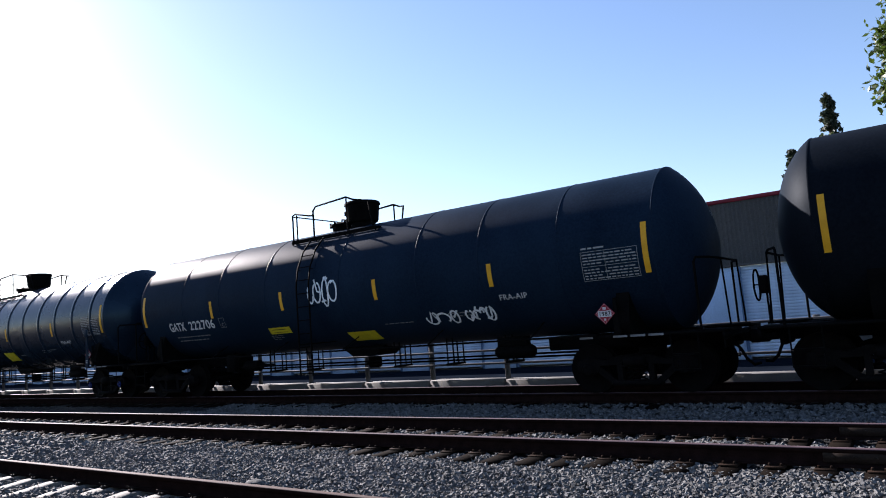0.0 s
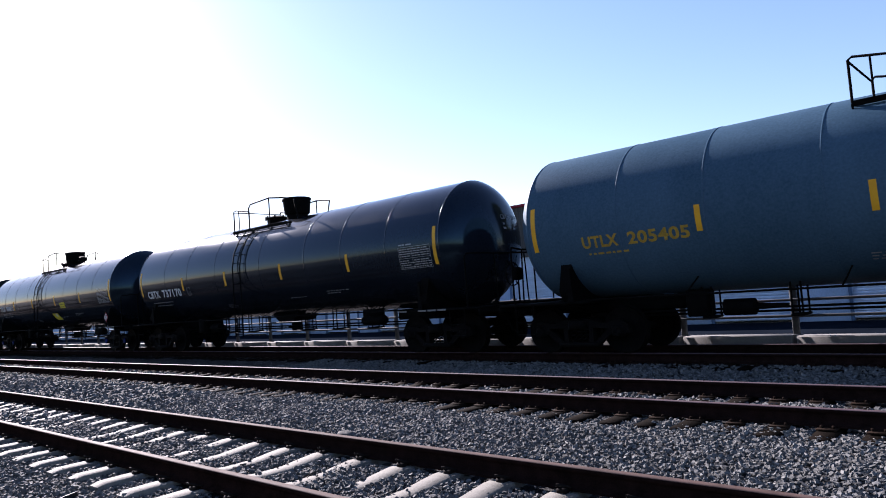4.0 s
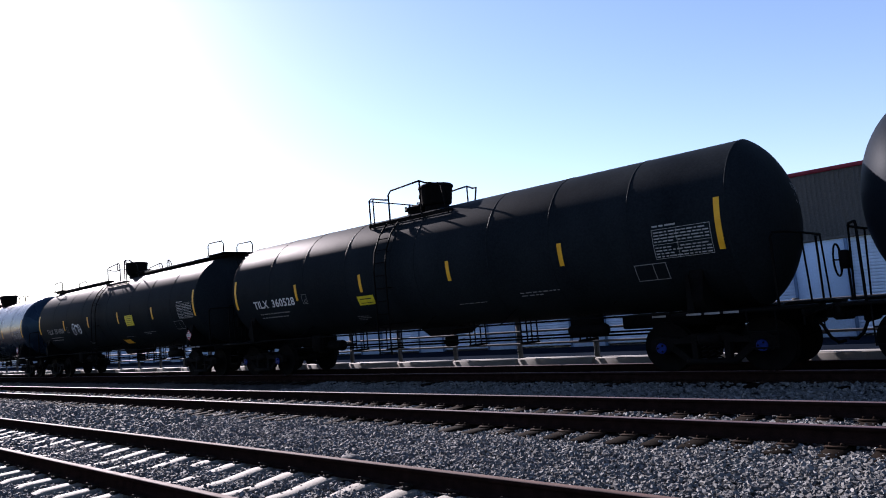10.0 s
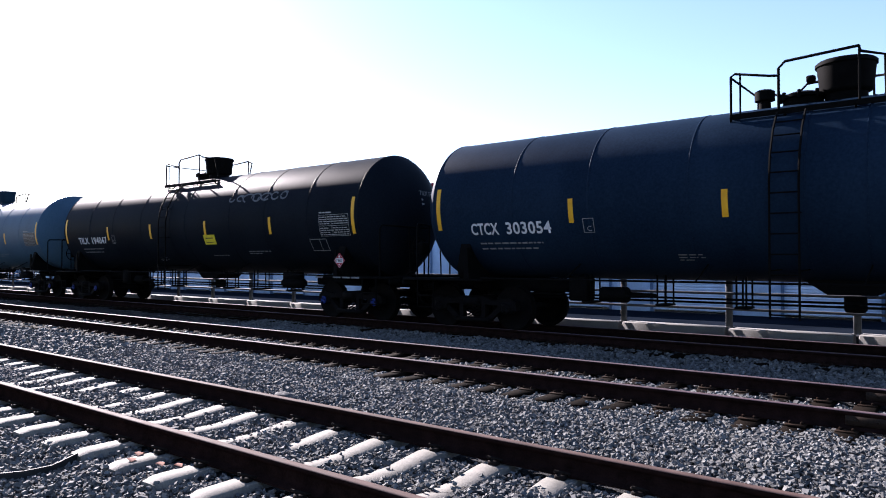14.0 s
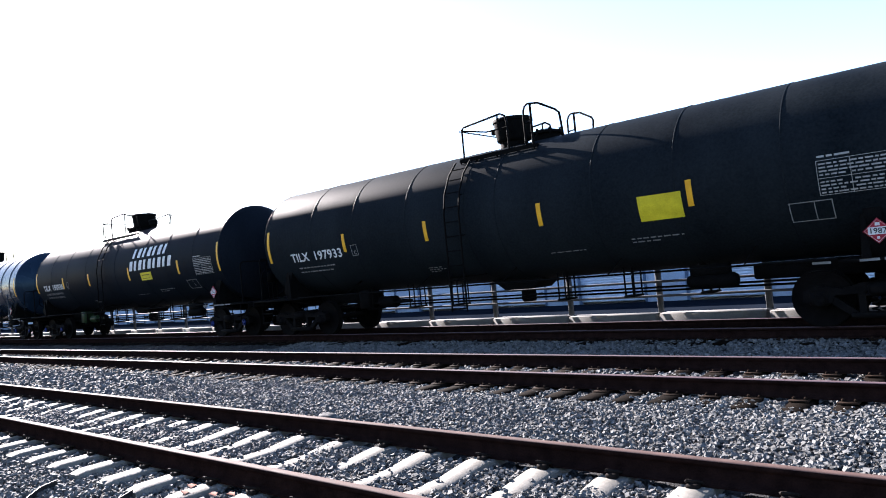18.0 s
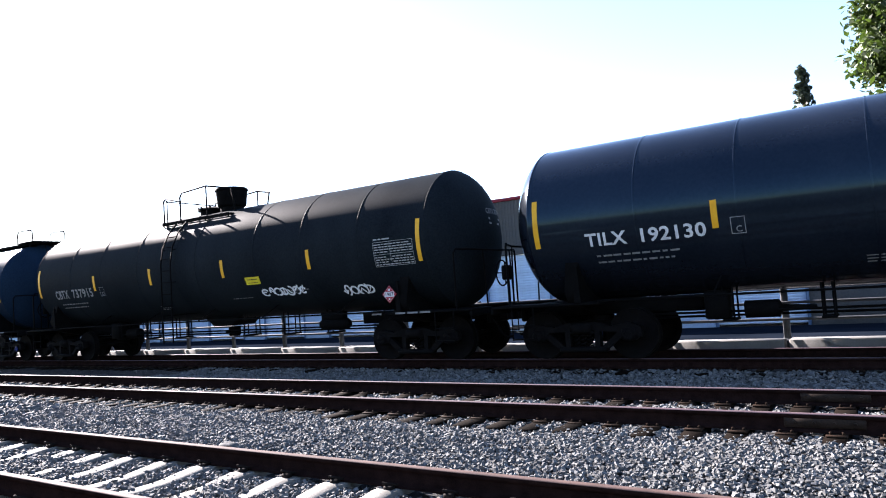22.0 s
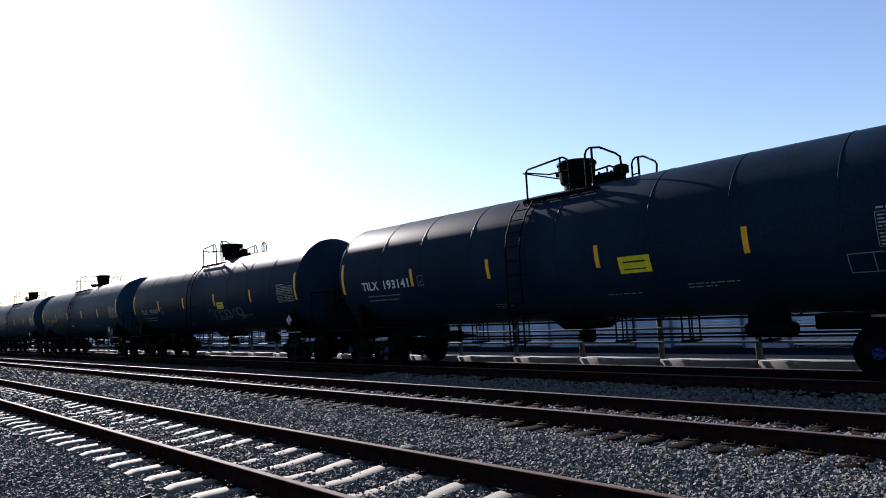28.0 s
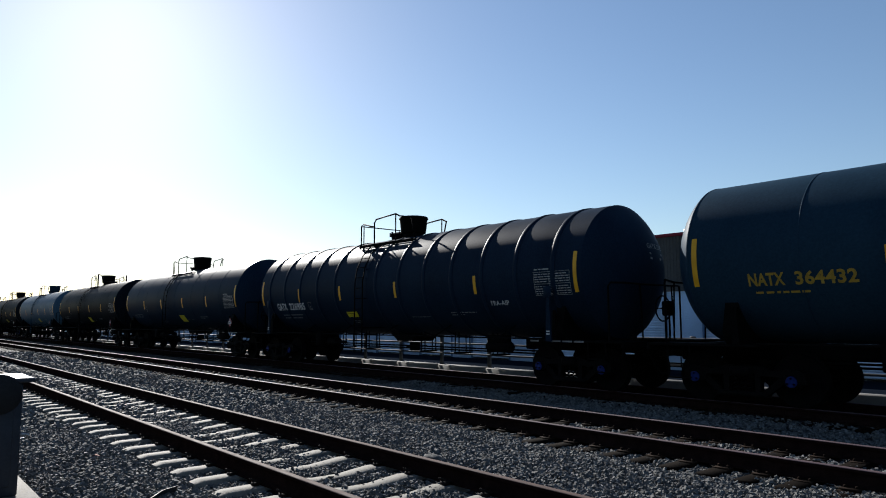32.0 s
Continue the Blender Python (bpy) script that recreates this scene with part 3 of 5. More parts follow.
def small_print(rows, x, z, mat, parent, size=0.045, gap=0.075, seed=1, name="small_print"):
    """Lines of writing too small to read, as plain bars. rows: lengths in metres."""
    rnd = random.Random(seed)
    s = Shape()
    for i, length in enumerate(rows):
        u = 0.0
        while u < length:
            w = min(rnd.uniform(0.05, 0.16), length - u)
            if w > 0.02:
                n = len(s.v)
                v = -i * gap
                s.v += [wrap(a, b, x, z, 0.006, -1) for a, b in ((u, v), (u + w, v), (u + w, v + 0.65 * size), (u, v + 0.65 * size))]
                s.face((n, n + 1, n + 2, n + 3))
            u += w + rnd.uniform(0.025, 0.05)
    tagged(part(name, s, mat, parent), kind="stuff")


def scrawl(seed, letters, height, width):
    """A spray-painted tag of loops and hooks that spells nothing."""
    rnd = random.Random(seed)
    strokes, step = [], width / letters
    for i in range(letters):
        cx, a0 = (i + 0.5) * step, rnd.uniform(0, 6.28)
        turn, rx, ry = rnd.choice((-1, 1)) * rnd.uniform(3.5, 7.5), step * rnd.uniform(0.35, 0.6), height * rnd.uniform(0.3, 0.5)
        drift = rnd.uniform(-0.3, 0.3) * step
        strokes.append([(cx + drift * k / 14 + rx * math.cos(a0 + turn * k / 14), height / 2 + ry * math.sin(a0 + turn * k / 14)) for k in range(15)])
        if rnd.random() < 0.7:
            x1, x2 = cx - step * rnd.uniform(0.1, 0.5), cx + step * rnd.uniform(0.1, 0.5)
            strokes.append([(x1, rnd.uniform(0, height)), ((x1 + x2) / 2, rnd.uniform(0, height)), (x2, rnd.uniform(0, height * 1.1))])
    return strokes


def head_x(r, c=0.45):
    """How far the domed end stands out at radius r; it meets the shell at a crease, harder the greater c is."""
    b = HEAD + c
    return b * math.sqrt(max(0.0, 1 - (min(r, R) / R) ** 2 * (1 - (c / b) ** 2))) - c


def tank_mesh(mat, tangent, crease):
    prof = []
    for k in range(19):
        r = R * math.sin(math.pi / 2 * k / 18)
        prof.append((-tangent - head_x(r, crease), r))
    prof += [(-tangent + (2 * tangent) * k / 8, R) for k in range(1, 8)]
    prof += [(-u, r) for u, r in prof[:19][::-1]]
    me = Shape().lathe(prof, "x", (0, 0, ZC), 80).mesh("tank", mat)
    me.set_sharp_from_angle(angle=radians(12))
    return me


def band_mesh(mat, w, h):
    prof = [(-w / 2, R - 0.01), (-w / 2, R + h * 0.5), (-w / 4, R + h), (w / 4, R + h), (w / 2, R + h * 0.5), (w / 2, R - 0.01)]
    return Shape().lathe(prof, "x", (0, 0, ZC), 72).mesh("weld_band", mat)


def side_frame_mesh():
    """A cast truck side: arched top member, window, spring seat and two bearing boxes."""
    s = Shape()
    top = [(-1.12, 0.42), (-1.10, 0.60), (-0.92, 0.68), (-0.55, 0.62), (-0.28, 0.70), (0.28, 0.70), (0.55, 0.62), (0.92, 0.68), (1.10, 0.60), (1.12, 0.42),
           (0.72, 0.40), (0.66, 0.52), (0.36, 0.53), (0.30, 0.56), (-0.30, 0.56), (-0.36, 0.53), (-0.66, 0.52), (-0.72, 0.40)]
    n = len(top)
    half = n // 2
    for k in range(half - 1):
        q = [top[k], top[k + 1], top[n - 2 - k], top[n - 1 - k]]
        s.slab(q, -0.075, 0.075)
    for sx in (-1, 1):
        s.slab([(sx * 0.66, 0.50), (sx * 0.78, 0.44), (sx * 0.44, 0.18), (sx * 0.30, 0.20)], -0.055, 0.055)
        s.slab([(sx * 0.24, 0.56), (sx * 0.34, 0.56), (sx * 0.34, 0.24), (sx * 0.24, 0.24)], -0.07, 0.07)
        s.box(sx * 0.89 - 0.14, sx * 0.89 + 0.14, -0.10, 0.10, 0.36, 0.58, 0.03)
    s.box(-0.46, 0.46, -0.11, 0.11, 0.15, 0.25, 0.03)
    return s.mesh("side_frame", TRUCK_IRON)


def spring_mesh():
    s = Shape()
    for cx in (-0.13, 0.0, 0.13):
        s.tube([(cx + 0.05 * math.cos(w * 0.9), 0.05 * math.sin(w * 0.9), 0.25 + 0.011 * w) for w in range(23)], 0.014, 5)
    s.box(-0.23, 0.23, -0.09, 0.09, 0.49, 0.535, 0.01)
    return s.mesh("spring_group", TRUCK_IRON)


def wheelset_mesh(cap):
    """Two flanged wheels on an axle, with painted bearing caps; the origin is on the axle."""
    s = Shape()
    for sy in (-1, 1):
        prof = [(-0.07, 0.10), (-0.055, 0.12), (-0.03, 0.30), (-0.055, 0.40), (-0.065, 0.455), (0.05, 0.462), (0.058, 0.485), (0.075, 0.485), (0.08, 0.40), (0.03, 0.36),
                (0.02, 0.2), (0.05, 0.12), (0.07, 0.10)]
        s.lathe([(-sy * u, r) for u, r in prof], "y", (0, sy * 0.755, 0), 40)
        s.lathe([(sy * 0.82, 0.085), (sy * 0.92, 0.115), (sy * 1.10, 0.115), (sy * 1.115, 0.10)], "y", n=18)
        s.lathe([(sy * 1.112, 0.10), (sy * 1.135, 0.088), (sy * 1.14, 0.045), (sy * 1.128, 0.0)], "y", n=18, slot=1)
        for k in range(3):
            w = k * 2.094
            s.lathe([(sy * 1.13, 0.02), (sy * 1.155, 0.018), (sy * 1.156, 0.0)], "y", (0.06 * math.cos(w), 0, 0.06 * math.sin(w)), 6, slot=0)
    s.lathe([(-0.84, 0.085), (-0.6, 0.08), (0, 0.072), (0.6, 0.08), (0.84, 0.085)], "y", n=18)
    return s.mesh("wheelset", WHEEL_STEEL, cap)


WHEELSETS = {-1: [], 1: []}


def truck(car, x, cap):
    bolster = shared("bolster", lambda: Shape().box(-0.2, 0.2, -1.16, 1.16, 0.50, 0.70, 0.05).lathe(
        [(0.69, 0.26), (0.78, 0.26), (0.80, 0.22)], "z", n=20).mesh("truck_bolster", TRUCK_IRON))
    t = part("truck", bolster, None, car, "grimy cast-iron two-axle truck, darkened for the shade under the car", pose(x, 0, 0))
    frame_me, spring = shared("side_frame", side_frame_mesh), shared("spring", spring_mesh)
    for y in (-1.0, 1.0):
        part("side_frame", frame_me, None, t, at=pose(0, y, 0))
        part("coil_spring", spring, None, t, at=pose(0, y, 0))
    part("brake_beam", shared("beam", lambda: Shape().tube([(-0.36, -0.7, 0.40), (-0.36, 0.7, 0.40)], 0.035, 6).tube(
        [(0.36, -0.7, 0.40), (0.36, 0.7, 0.40)], 0.035, 6).box(-0.43, -0.37, -0.84, -0.66, 0.33, 0.56, 0.015).box(0.37, 0.43, -0.84, -0.66, 0.33, 0.56, 0.015).mesh(
        "brake_beam", TRUCK_IRON)), None, t)
    me = shared("wheelset" + cap.name, lambda: wheelset_mesh(cap))
    for k in (-1, 1):
        WHEELSETS[k].append(part("wheelset", me, None, t, "flanged steel wheels on an axle", pose(0.89 * k, 0, WHEEL_R)))


def underframe(car, green=False):
    for k in (-1, 1):
        m = pose(0, 0, 0, 0, 0, 0 if k > 0 else 180)
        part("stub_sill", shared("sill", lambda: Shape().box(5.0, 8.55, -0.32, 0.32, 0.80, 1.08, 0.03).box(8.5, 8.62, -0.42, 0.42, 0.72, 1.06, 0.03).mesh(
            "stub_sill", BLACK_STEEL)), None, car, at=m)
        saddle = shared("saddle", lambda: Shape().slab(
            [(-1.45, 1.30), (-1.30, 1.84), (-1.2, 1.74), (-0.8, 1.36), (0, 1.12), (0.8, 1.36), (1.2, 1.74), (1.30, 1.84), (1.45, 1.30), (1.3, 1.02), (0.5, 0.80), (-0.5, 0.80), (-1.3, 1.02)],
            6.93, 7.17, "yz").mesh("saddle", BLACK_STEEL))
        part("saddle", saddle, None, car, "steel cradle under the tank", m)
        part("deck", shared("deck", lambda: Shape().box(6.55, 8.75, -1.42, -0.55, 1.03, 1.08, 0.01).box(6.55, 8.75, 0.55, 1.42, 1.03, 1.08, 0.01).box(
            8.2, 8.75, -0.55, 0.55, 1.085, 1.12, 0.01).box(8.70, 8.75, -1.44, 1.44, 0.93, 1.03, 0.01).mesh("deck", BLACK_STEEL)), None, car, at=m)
        cp = Shape().box(8.6, 8.86, -0.1, 0.1, 0.80, 0.95, 0.03).box(8.82, 9.02, -0.14, 0.05, 0.76, 1.0, 0.04).box(8.92, 9.04, 0.05, 0.15, 0.79, 0.97, 0.03)
        part("coupler", shared("coupler", lambda: cp.mesh("coupler", TRUCK_IRON)), None, car, "cast knuckle coupler", m)
        part("air_hose", shared("hose", lambda: Shape().tube(
            [(8.62, -0.36, 0.80), (8.72, -0.36, 0.68), (8.8, -0.34, 0.50), (8.9, -0.3, 0.40), (8.99, -0.22, 0.42)], 0.028, 7).mesh("air_hose", BLACK_STEEL)), None, car, at=m)
        part("uncoupling_lever", shared("lever", lambda: Shape().tube(
            [(8.72, -1.42, 0.78), (8.72, -1.40, 0.92), (8.74, -0.9, 0.95), (8.80, -0.25, 0.97), (8.86, -0.1, 1.02)], 0.016, 6).mesh("uncoupling_lever", BLACK_STEEL)), None, car, at=m)
        hoop = Shape().tube([(8.36, -1.36, 1.06), (8.36, -1.36, 2.22), (8.38, -1.30, 2.30), (8.52, -1.0, 2.30), (8.62, -0.6, 2.28), (8.62, 0.6, 2.28), (8.52, 1.0, 2.30), (8.38, 1.30, 2.30),
                             (8.36, 1.36, 2.22), (8.36, 1.36, 1.06)], 0.022, 7)
        hoop.tube([(8.62, -0.6, 2.28), (8.66, -0.6, 1.1)], 0.018, 6).tube([(8.62, 0.6, 2.28), (8.66, 0.6, 1.1)], 0.018, 6)
        part("end_handrail", shared("end_rail", lambda: hoop.mesh("end_handrail", BLACK_STEEL)), None, car, "bent pipe handrail across the car's end", m)
        for y in (-1.42, 1.42):
            step = Shape()
            for x in (7.85, 8.3):
                step.tube([(x, y, 1.05), (x, y, 0.42)], 0.014, 6)
            for z in (0.44, 0.70):
                step.box(7.85, 8.3, y - 0.03, y + 0.03, z - 0.012, z + 0.012)
            part("sill_step", shared("sill_step%d" % (y * 10), lambda: step.mesh("sill_step", BLACK_STEEL)), None, car, at=m)
            part("support_bracket", shared("bracket%d" % (y * 10), lambda: Shape().slab(
                [(6.87, 1.08), (7.0, 1.08), (6.96, 1.74), (6.91, 1.74)], y - 0.025, y + 0.025).mesh("support_bracket", BLACK_STEEL)), None, car, at=m)
    rail = Shape()
    for y in (-1.47, 1.47):
        rail.tube([(-6.55, y, 1.10), (6.55, y, 1.10)], 0.02, 6)
        for k in range(-2, 3):
            x = 2.45 * k + 0.3
            rail.tube([(x, y, 1.10), (x + 0.05, y * 0.62, 1.40)], 0.014, 5)
    part("side_rail", shared("side_rail", lambda: rail.mesh("side_rail", BLACK_STEEL)), None, car, "thin pipe rail along the tank's belly")
    pipe = Shape()
    for y, z in ((-0.62, 0.78), (-0.35, 0.70)):
        pipe.tube([(-6.2, y, z), (6.2, y, z)], 0.022, 6)
    for x in (-4.6, -3.1, -1.7, 1.2, 2.7, 4.2):
        for y in (-0.68, -0.28):
            pipe.tube([(x, y, 1.2), (x, y, 0.64)], 0.018, 5)
            pipe.tube([(x + 0.16, y, 1.2), (x + 0.16, y, 0.64)], 0.018, 5)
        pipe.box(x - 0.03, x + 0.19, -0.72, -0.24, 0.62, 0.66, 0.01)
    part("brake_rigging", shared("brake_pipe", lambda: pipe.mesh("brake_rigging", BLACK_STEEL)), None, car, "black brake pipes on hangers")
    gear = Shape().lathe([(3.9, 0.0), (3.93, 0.10), (4.0, 0.14), (4.75, 0.14), (4.82, 0.10), (4.85, 0.0)], "x", (0, -0.6, 0.84), 18)
    gear.box(4.0, 4.7, -0.7, -0.5, 0.95, 1.15, 0.02)
    part("air_reservoir", shared("reservoir", lambda: gear.mesh("air_reservoir", BLACK_STEEL)), None, car)
    cyl = Shape().lathe([(-4.3, 0.0), (-4.28, 0.15), (-3.75, 0.15), (-3.7, 0.06), (-3.2, 0.04), (-3.19, 0.0)], "x", (0, -0.5, 0.80), 16).box(-4.9, -4.5, -0.75, -0.35, 0.66, 1.15, 0.03)
    part("brake_cylinder", shared("cylinder%d" % green, lambda: cyl.mesh("brake_cylinder", GREEN_CYLINDER if green else BLACK_STEEL)), None, car, "dark green brake cylinder" if green else "")
    out = Shape().slab([(-0.7, 1.14), (-0.35, 0.9), (0.35, 0.9), (0.7, 1.14)], -0.42, 0.42).lathe([(0.60, 0.14), (0.64, 0.17), (0.86, 0.17)], "z", n=14)
    out.tube([(0.1, -0.4, 0.74), (0.1, 0.4, 0.74)], 0.02, 6)
    part("bottom_outlet", shared("outlet", lambda: out.mesh("bottom_outlet", BLACK_STEEL)), None, car, "bottom valve behind a sloped skid")


def hand_brake(car):
    w = Shape()
    ring = [(8.80, 0.75 + 0.26 * math.cos(a * math.pi / 9), 1.75 + 0.26 * math.sin(a * math.pi / 9)) for a in range(19)]
    w.tube(ring, 0.016, 6, cap=False)
    for a in range(0, 18, 6):
        w.tube([(8.76, 0.75, 1.75), ring[a]], 0.012, 5)
    w.box(8.62, 8.76, 0.62, 0.88, 1.6, 1.9, 0.03).tube([(8.66, 0.75, 1.6), (8.66, 0.75, 1.1)], 0.02, 6)
    part("brake_wheel", shared("brake_wheel", lambda: w.mesh("brake_wheel", BLACK_STEEL)), None, car, "spoked hand-brake wheel", pose(0, 0, 0, 0, 0, 180))


def top_gear(car, body, mat, dome_x, cut, valve):
    """The platform round the manway, its handrail, the valve dome and the ladder."""
    top = ZC + R
    a0 = (-1.85 if dome_x > 0.2 else -1.7) if not cut else -0.86
    for y in (-1.0, 1.0):
        p = Shape()
        sy = 1 if y > 0 else -1
        for x in (a0, -0.85 if not cut else -0.4, 0.15, 1.11):
            p.box(x, x + 0.04, min(y, y - sy * 0.52), max(y, y - sy * 0.52), top - 0.27, top - 0.23)
            p.tube([(x, y - sy * 0.03, top - 0.25), (x, y * 0.86, top - 0.45)], 0.018, 5)
        p.box(a0, 1.15, y - sy * 0.03 - 0.015, y - sy * 0.03 + 0.015, top - 0.29, top - 0.20)
        deck = part("platform", shared("platform%d%d%.2f" % (sy, cut, dome_x), lambda: p.mesh("platform", BLACK_STEEL)), None, car, "grated steel walkway beside the manway")
        slat = shared("slat%d%.2f" % (cut, dome_x), lambda: Shape().box(a0, 1.15, -0.012, 0.012, top - 0.229, top - 0.20).mesh("slat", BLACK_STEEL))
        for k in range(1, 7):
            part("slat", slat, None, deck, at=pose(0, y - sy * 0.06 - sy * k * 0.065, 0))
    z0, z1 = top - 0.22, top + 0.58
    for y in (-0.92, 0.92):
        key = "rail%.1f%d%.2f%d" % (y, cut, dome_x, valve == 2)
        xe = dome_x + (0.62 if valve == 2 else 1.08 if dome_x > 0.4 else 0.8)
        g = Shape()
        if cut == 0:
            g.tube([(-0.95, y, z0), (-0.95, y, z1 - 0.1), (-0.85, y, z1), (0.2, y, z1 + 0.06), (xe - 0.3, y, z1 - 0.03), (xe, y * 0.75, z1 - 0.08), (xe, y * 0.6, top - 0.12)], 0.024, 7)
            g.tube([(a0, y, z0), (a0, y, z1 - 0.12), (a0 + 0.05, y * 0.95, z1 - 0.07), (-1.1, y, z1 - 0.2), (-0.95, y, z1 - 0.22)], 0.022, 7)
            g.tube([(-1.55, y, z0), (-1.55, y, z1 - 0.12)], 0.018, 6).tube([(0.2, y, z0), (0.2, y, z1 + 0.06)], 0.02, 6)
        else:
            g.tube([(-0.78, y, z0), (-0.78, y, z1 - 0.12), (-0.72, y, z1 - 0.07), (0.3, y, z1 + 0.02), (0.42, y, z1 - 0.05), (0.46, y, z1 - 0.18), (0.46, y, z0)], 0.024, 7)
            g.tube([(-0.78, y, z1 - 0.14), (-0.1, y, z1 - 0.30), (0.46, y, z1 - 0.30)], 0.018, 6).tube([(0.22, y, z1), (0.22, y, z1 - 0.3)], 0.02, 6)
            g.tube([(0.9, y, z0), (0.9, y, z1 - 0.06), (0.94, y, z1 + 0.03), (1.02, y, z1 + 0.08), (1.25, y * 0.95, z1 + 0.05), (1.58, y * 0.85, z1 - 0.14), (1.65, y * 0.8, z1 - 0.22), (1.65, y * 0.7, top - 0.12)], 0.024, 7)
            g.tube([(1.08, y, z0), (1.08, y, z1 + 0.08)], 0.026, 7).tube([(0.9, y, z1 - 0.32), (1.08, y, z1 - 0.3)], 0.016, 6)
        part("handrail", shared(key, lambda: g.mesh("handrail", BLACK_STEEL)), None, car, "thin bent pipe handrail")
    bar = Shape().tube([(a0, -0.92, z1 - 0.14), (a0, 0.92, z1 - 0.14)], 0.018, 6)
    part("rear_handrail", shared("rear_bar%d%.2f" % (cut, dome_x), lambda: bar.mesh("rear_handrail", BLACK_STEEL)), None, car)
    dr = 0.36 if dome_x > 0.4 else 0.44
    d = Shape().lathe([(top - 0.06, dr - 0.12), (top + 0.10, dr - 0.12), (top + 0.13, dr - 0.06), (top + 0.17, dr - 0.04), (top + 0.56, dr), (top + 0.57, dr + 0.025), (top + 0.62, dr + 0.025), (top + 0.65, dr - 0.01), (top + 0.67, 0.0)],
                      "z", (dome_x, 0, 0), 28)
    d.box(dome_x - 0.6, dome_x - 0.46, -0.06, 0.06, top + 0.38, top + 0.5, 0.02)
    part("valve_dome", shared("dome%s%.2f" % (mat.name, dome_x), lambda: d.mesh("valve_dome", mat)), None, car, "round valve housing with a lid")
    mx = -0.75 if not cut else 0.85
    h = Shape().lathe([(top - 0.06, 0.32), (top + 0.10, 0.32), (top + 0.11, 0.38), (top + 0.16, 0.38), (top + 0.22, 0.2), (top + 0.23, 0.0)], "z", (mx, 0, 0), 22)
    for k in range(8):
        w = k * math.pi / 4
        h.lathe([(top + 0.08, 0.03), (top + 0.21, 0.03), (top + 0.22, 0.0)], "z", (mx + 0.36 * math.cos(w), 0.36 * math.sin(w), 0), 6)
    part("manway", shared("manway%s%d" % (mat.name, cut), lambda: h.mesh("manway", mat)), None, car, "bolted manway cover")
    if valve:
        vx = {1: dome_x + 0.9, 2: -1.35, 3: 1.25}[valve]
        v = Shape().lathe([(top - 0.05, 0.1), (top + 0.12, 0.1), (top + 0.14, 0.17), (top + 0.3, 0.17), (top + 0.33, 0.12), (top + 0.36, 0.0)], "z", (vx, -0.1, 0), 14)
        part("relief_valve", shared("valve%d%s" % (valve, mat.name), lambda: v.mesh("relief_valve", mat)), None, car)
    lad = Shape()
    arc = [(-0.95, -R - 0.10, 1.6), (-0.95, -R - 0.10, 2.4)] + [on_tank(-0.95, z, 0.10) for z in (2.7, 3.1, 3.5, 3.8)]
    for dx in (0.0, 0.42):
        lad.tube([(-0.95 + dx, -R - 0.10, 0.55)] + [(x + dx, y, z) for x, y, z in arc], 0.02, 6)
    for z in (0.62, 0.92, 1.24, 1.56, 1.88, 2.2, 2.52, 2.84, 3.16, 3.45, 3.7):
        x, y, zz = on_tank(-0.95, max(z, ZC), 0.10)
        lad.tube([(x, y, z), (x + 0.42, y, z)], 0.013, 5)
    for z in (1.3, 2.2, 3.1):
        for dx in (0.0, 0.42):
            lad.tube([(-0.95 + dx, on_tank(0, max(z, ZC), 0.10)[1], z), on_tank(-0.95 + dx, z, -0.02)], 0.012, 5)
    part("ladder", shared("ladder" + mat.name, lambda: lad.mesh("ladder", mat)), None, car, "steel ladder up the tank's flank")
    strap = Shape()
    prof = [(-0.27, R - 0.01), (-0.27, R + 0.005), (0.27, R + 0.005), (0.27, R - 0.01)]
    strap.lathe(prof, "x", (-0.74, 0, ZC), 72)
    part("wear_plate", shared("strap" + body.name, lambda: strap.mesh("wear_plate", body)), None, car)


def long_walkway(car):
    """The running board along the tank's top, with grab hoops and a ladder at its ends."""
    top = ZC + R
    for y in (-0.36, 0.36):
        for x0, x1 in ((-8.2, -1.9), (1.8, 8.1)):
            s = Shape().box(x0, x1, y - 0.14, y + 0.14, top - 0.02, top + 0.07, 0.008)
            for k in range(7):
                x = x0 + 0.3 + 0.95 * k
                s.box(x - 0.03, x + 0.03, y - 0.12, y + 0.12, top - 0.08, top - 0.01)
            part("running_board", shared("running%.1f%.1f" % (y, x0), lambda: s.mesh("running_board", BLACK_STEEL)), None, car, "black running board along the tank's top")
    for k in (-1, 1):
        m = pose(0, 0, 0, 0, 0, 0 if k > 0 else 180)
        g = Shape().box(7.1, 8.3, -0.62, 0.62, top + 0.062, top + 0.10, 0.01)
        for y in (-0.58, 0.58):
            g.tube([(7.15, y, top + 0.08), (7.15, y, top + 0.42), (7.25, y, top + 0.52), (8.1, y, top + 0.50), (8.2, y, top + 0.40), (8.2, y, top + 0.08)], 0.022, 7)
            g.tube([(8.28, y * 0.4, top + 0.10), (8.52, y * 0.4, top - 0.4), (8.64, y * 0.4, top - 1.4)], 0.016, 6)
        for j in range(6):
            w = (j + 0.5) / 6
            p = (8.32 + 0.3 * w ** 0.6, top + 0.02 - 1.35 * w)
            g.tube([(p[0], -0.23, p[1]), (p[0], 0.23, p[1])], 0.011, 5)
        part("end_platform", shared("end_platform", lambda: g.mesh("end_platform", BLACK_STEEL)), None, car, "small railed platform with an end ladder", m)


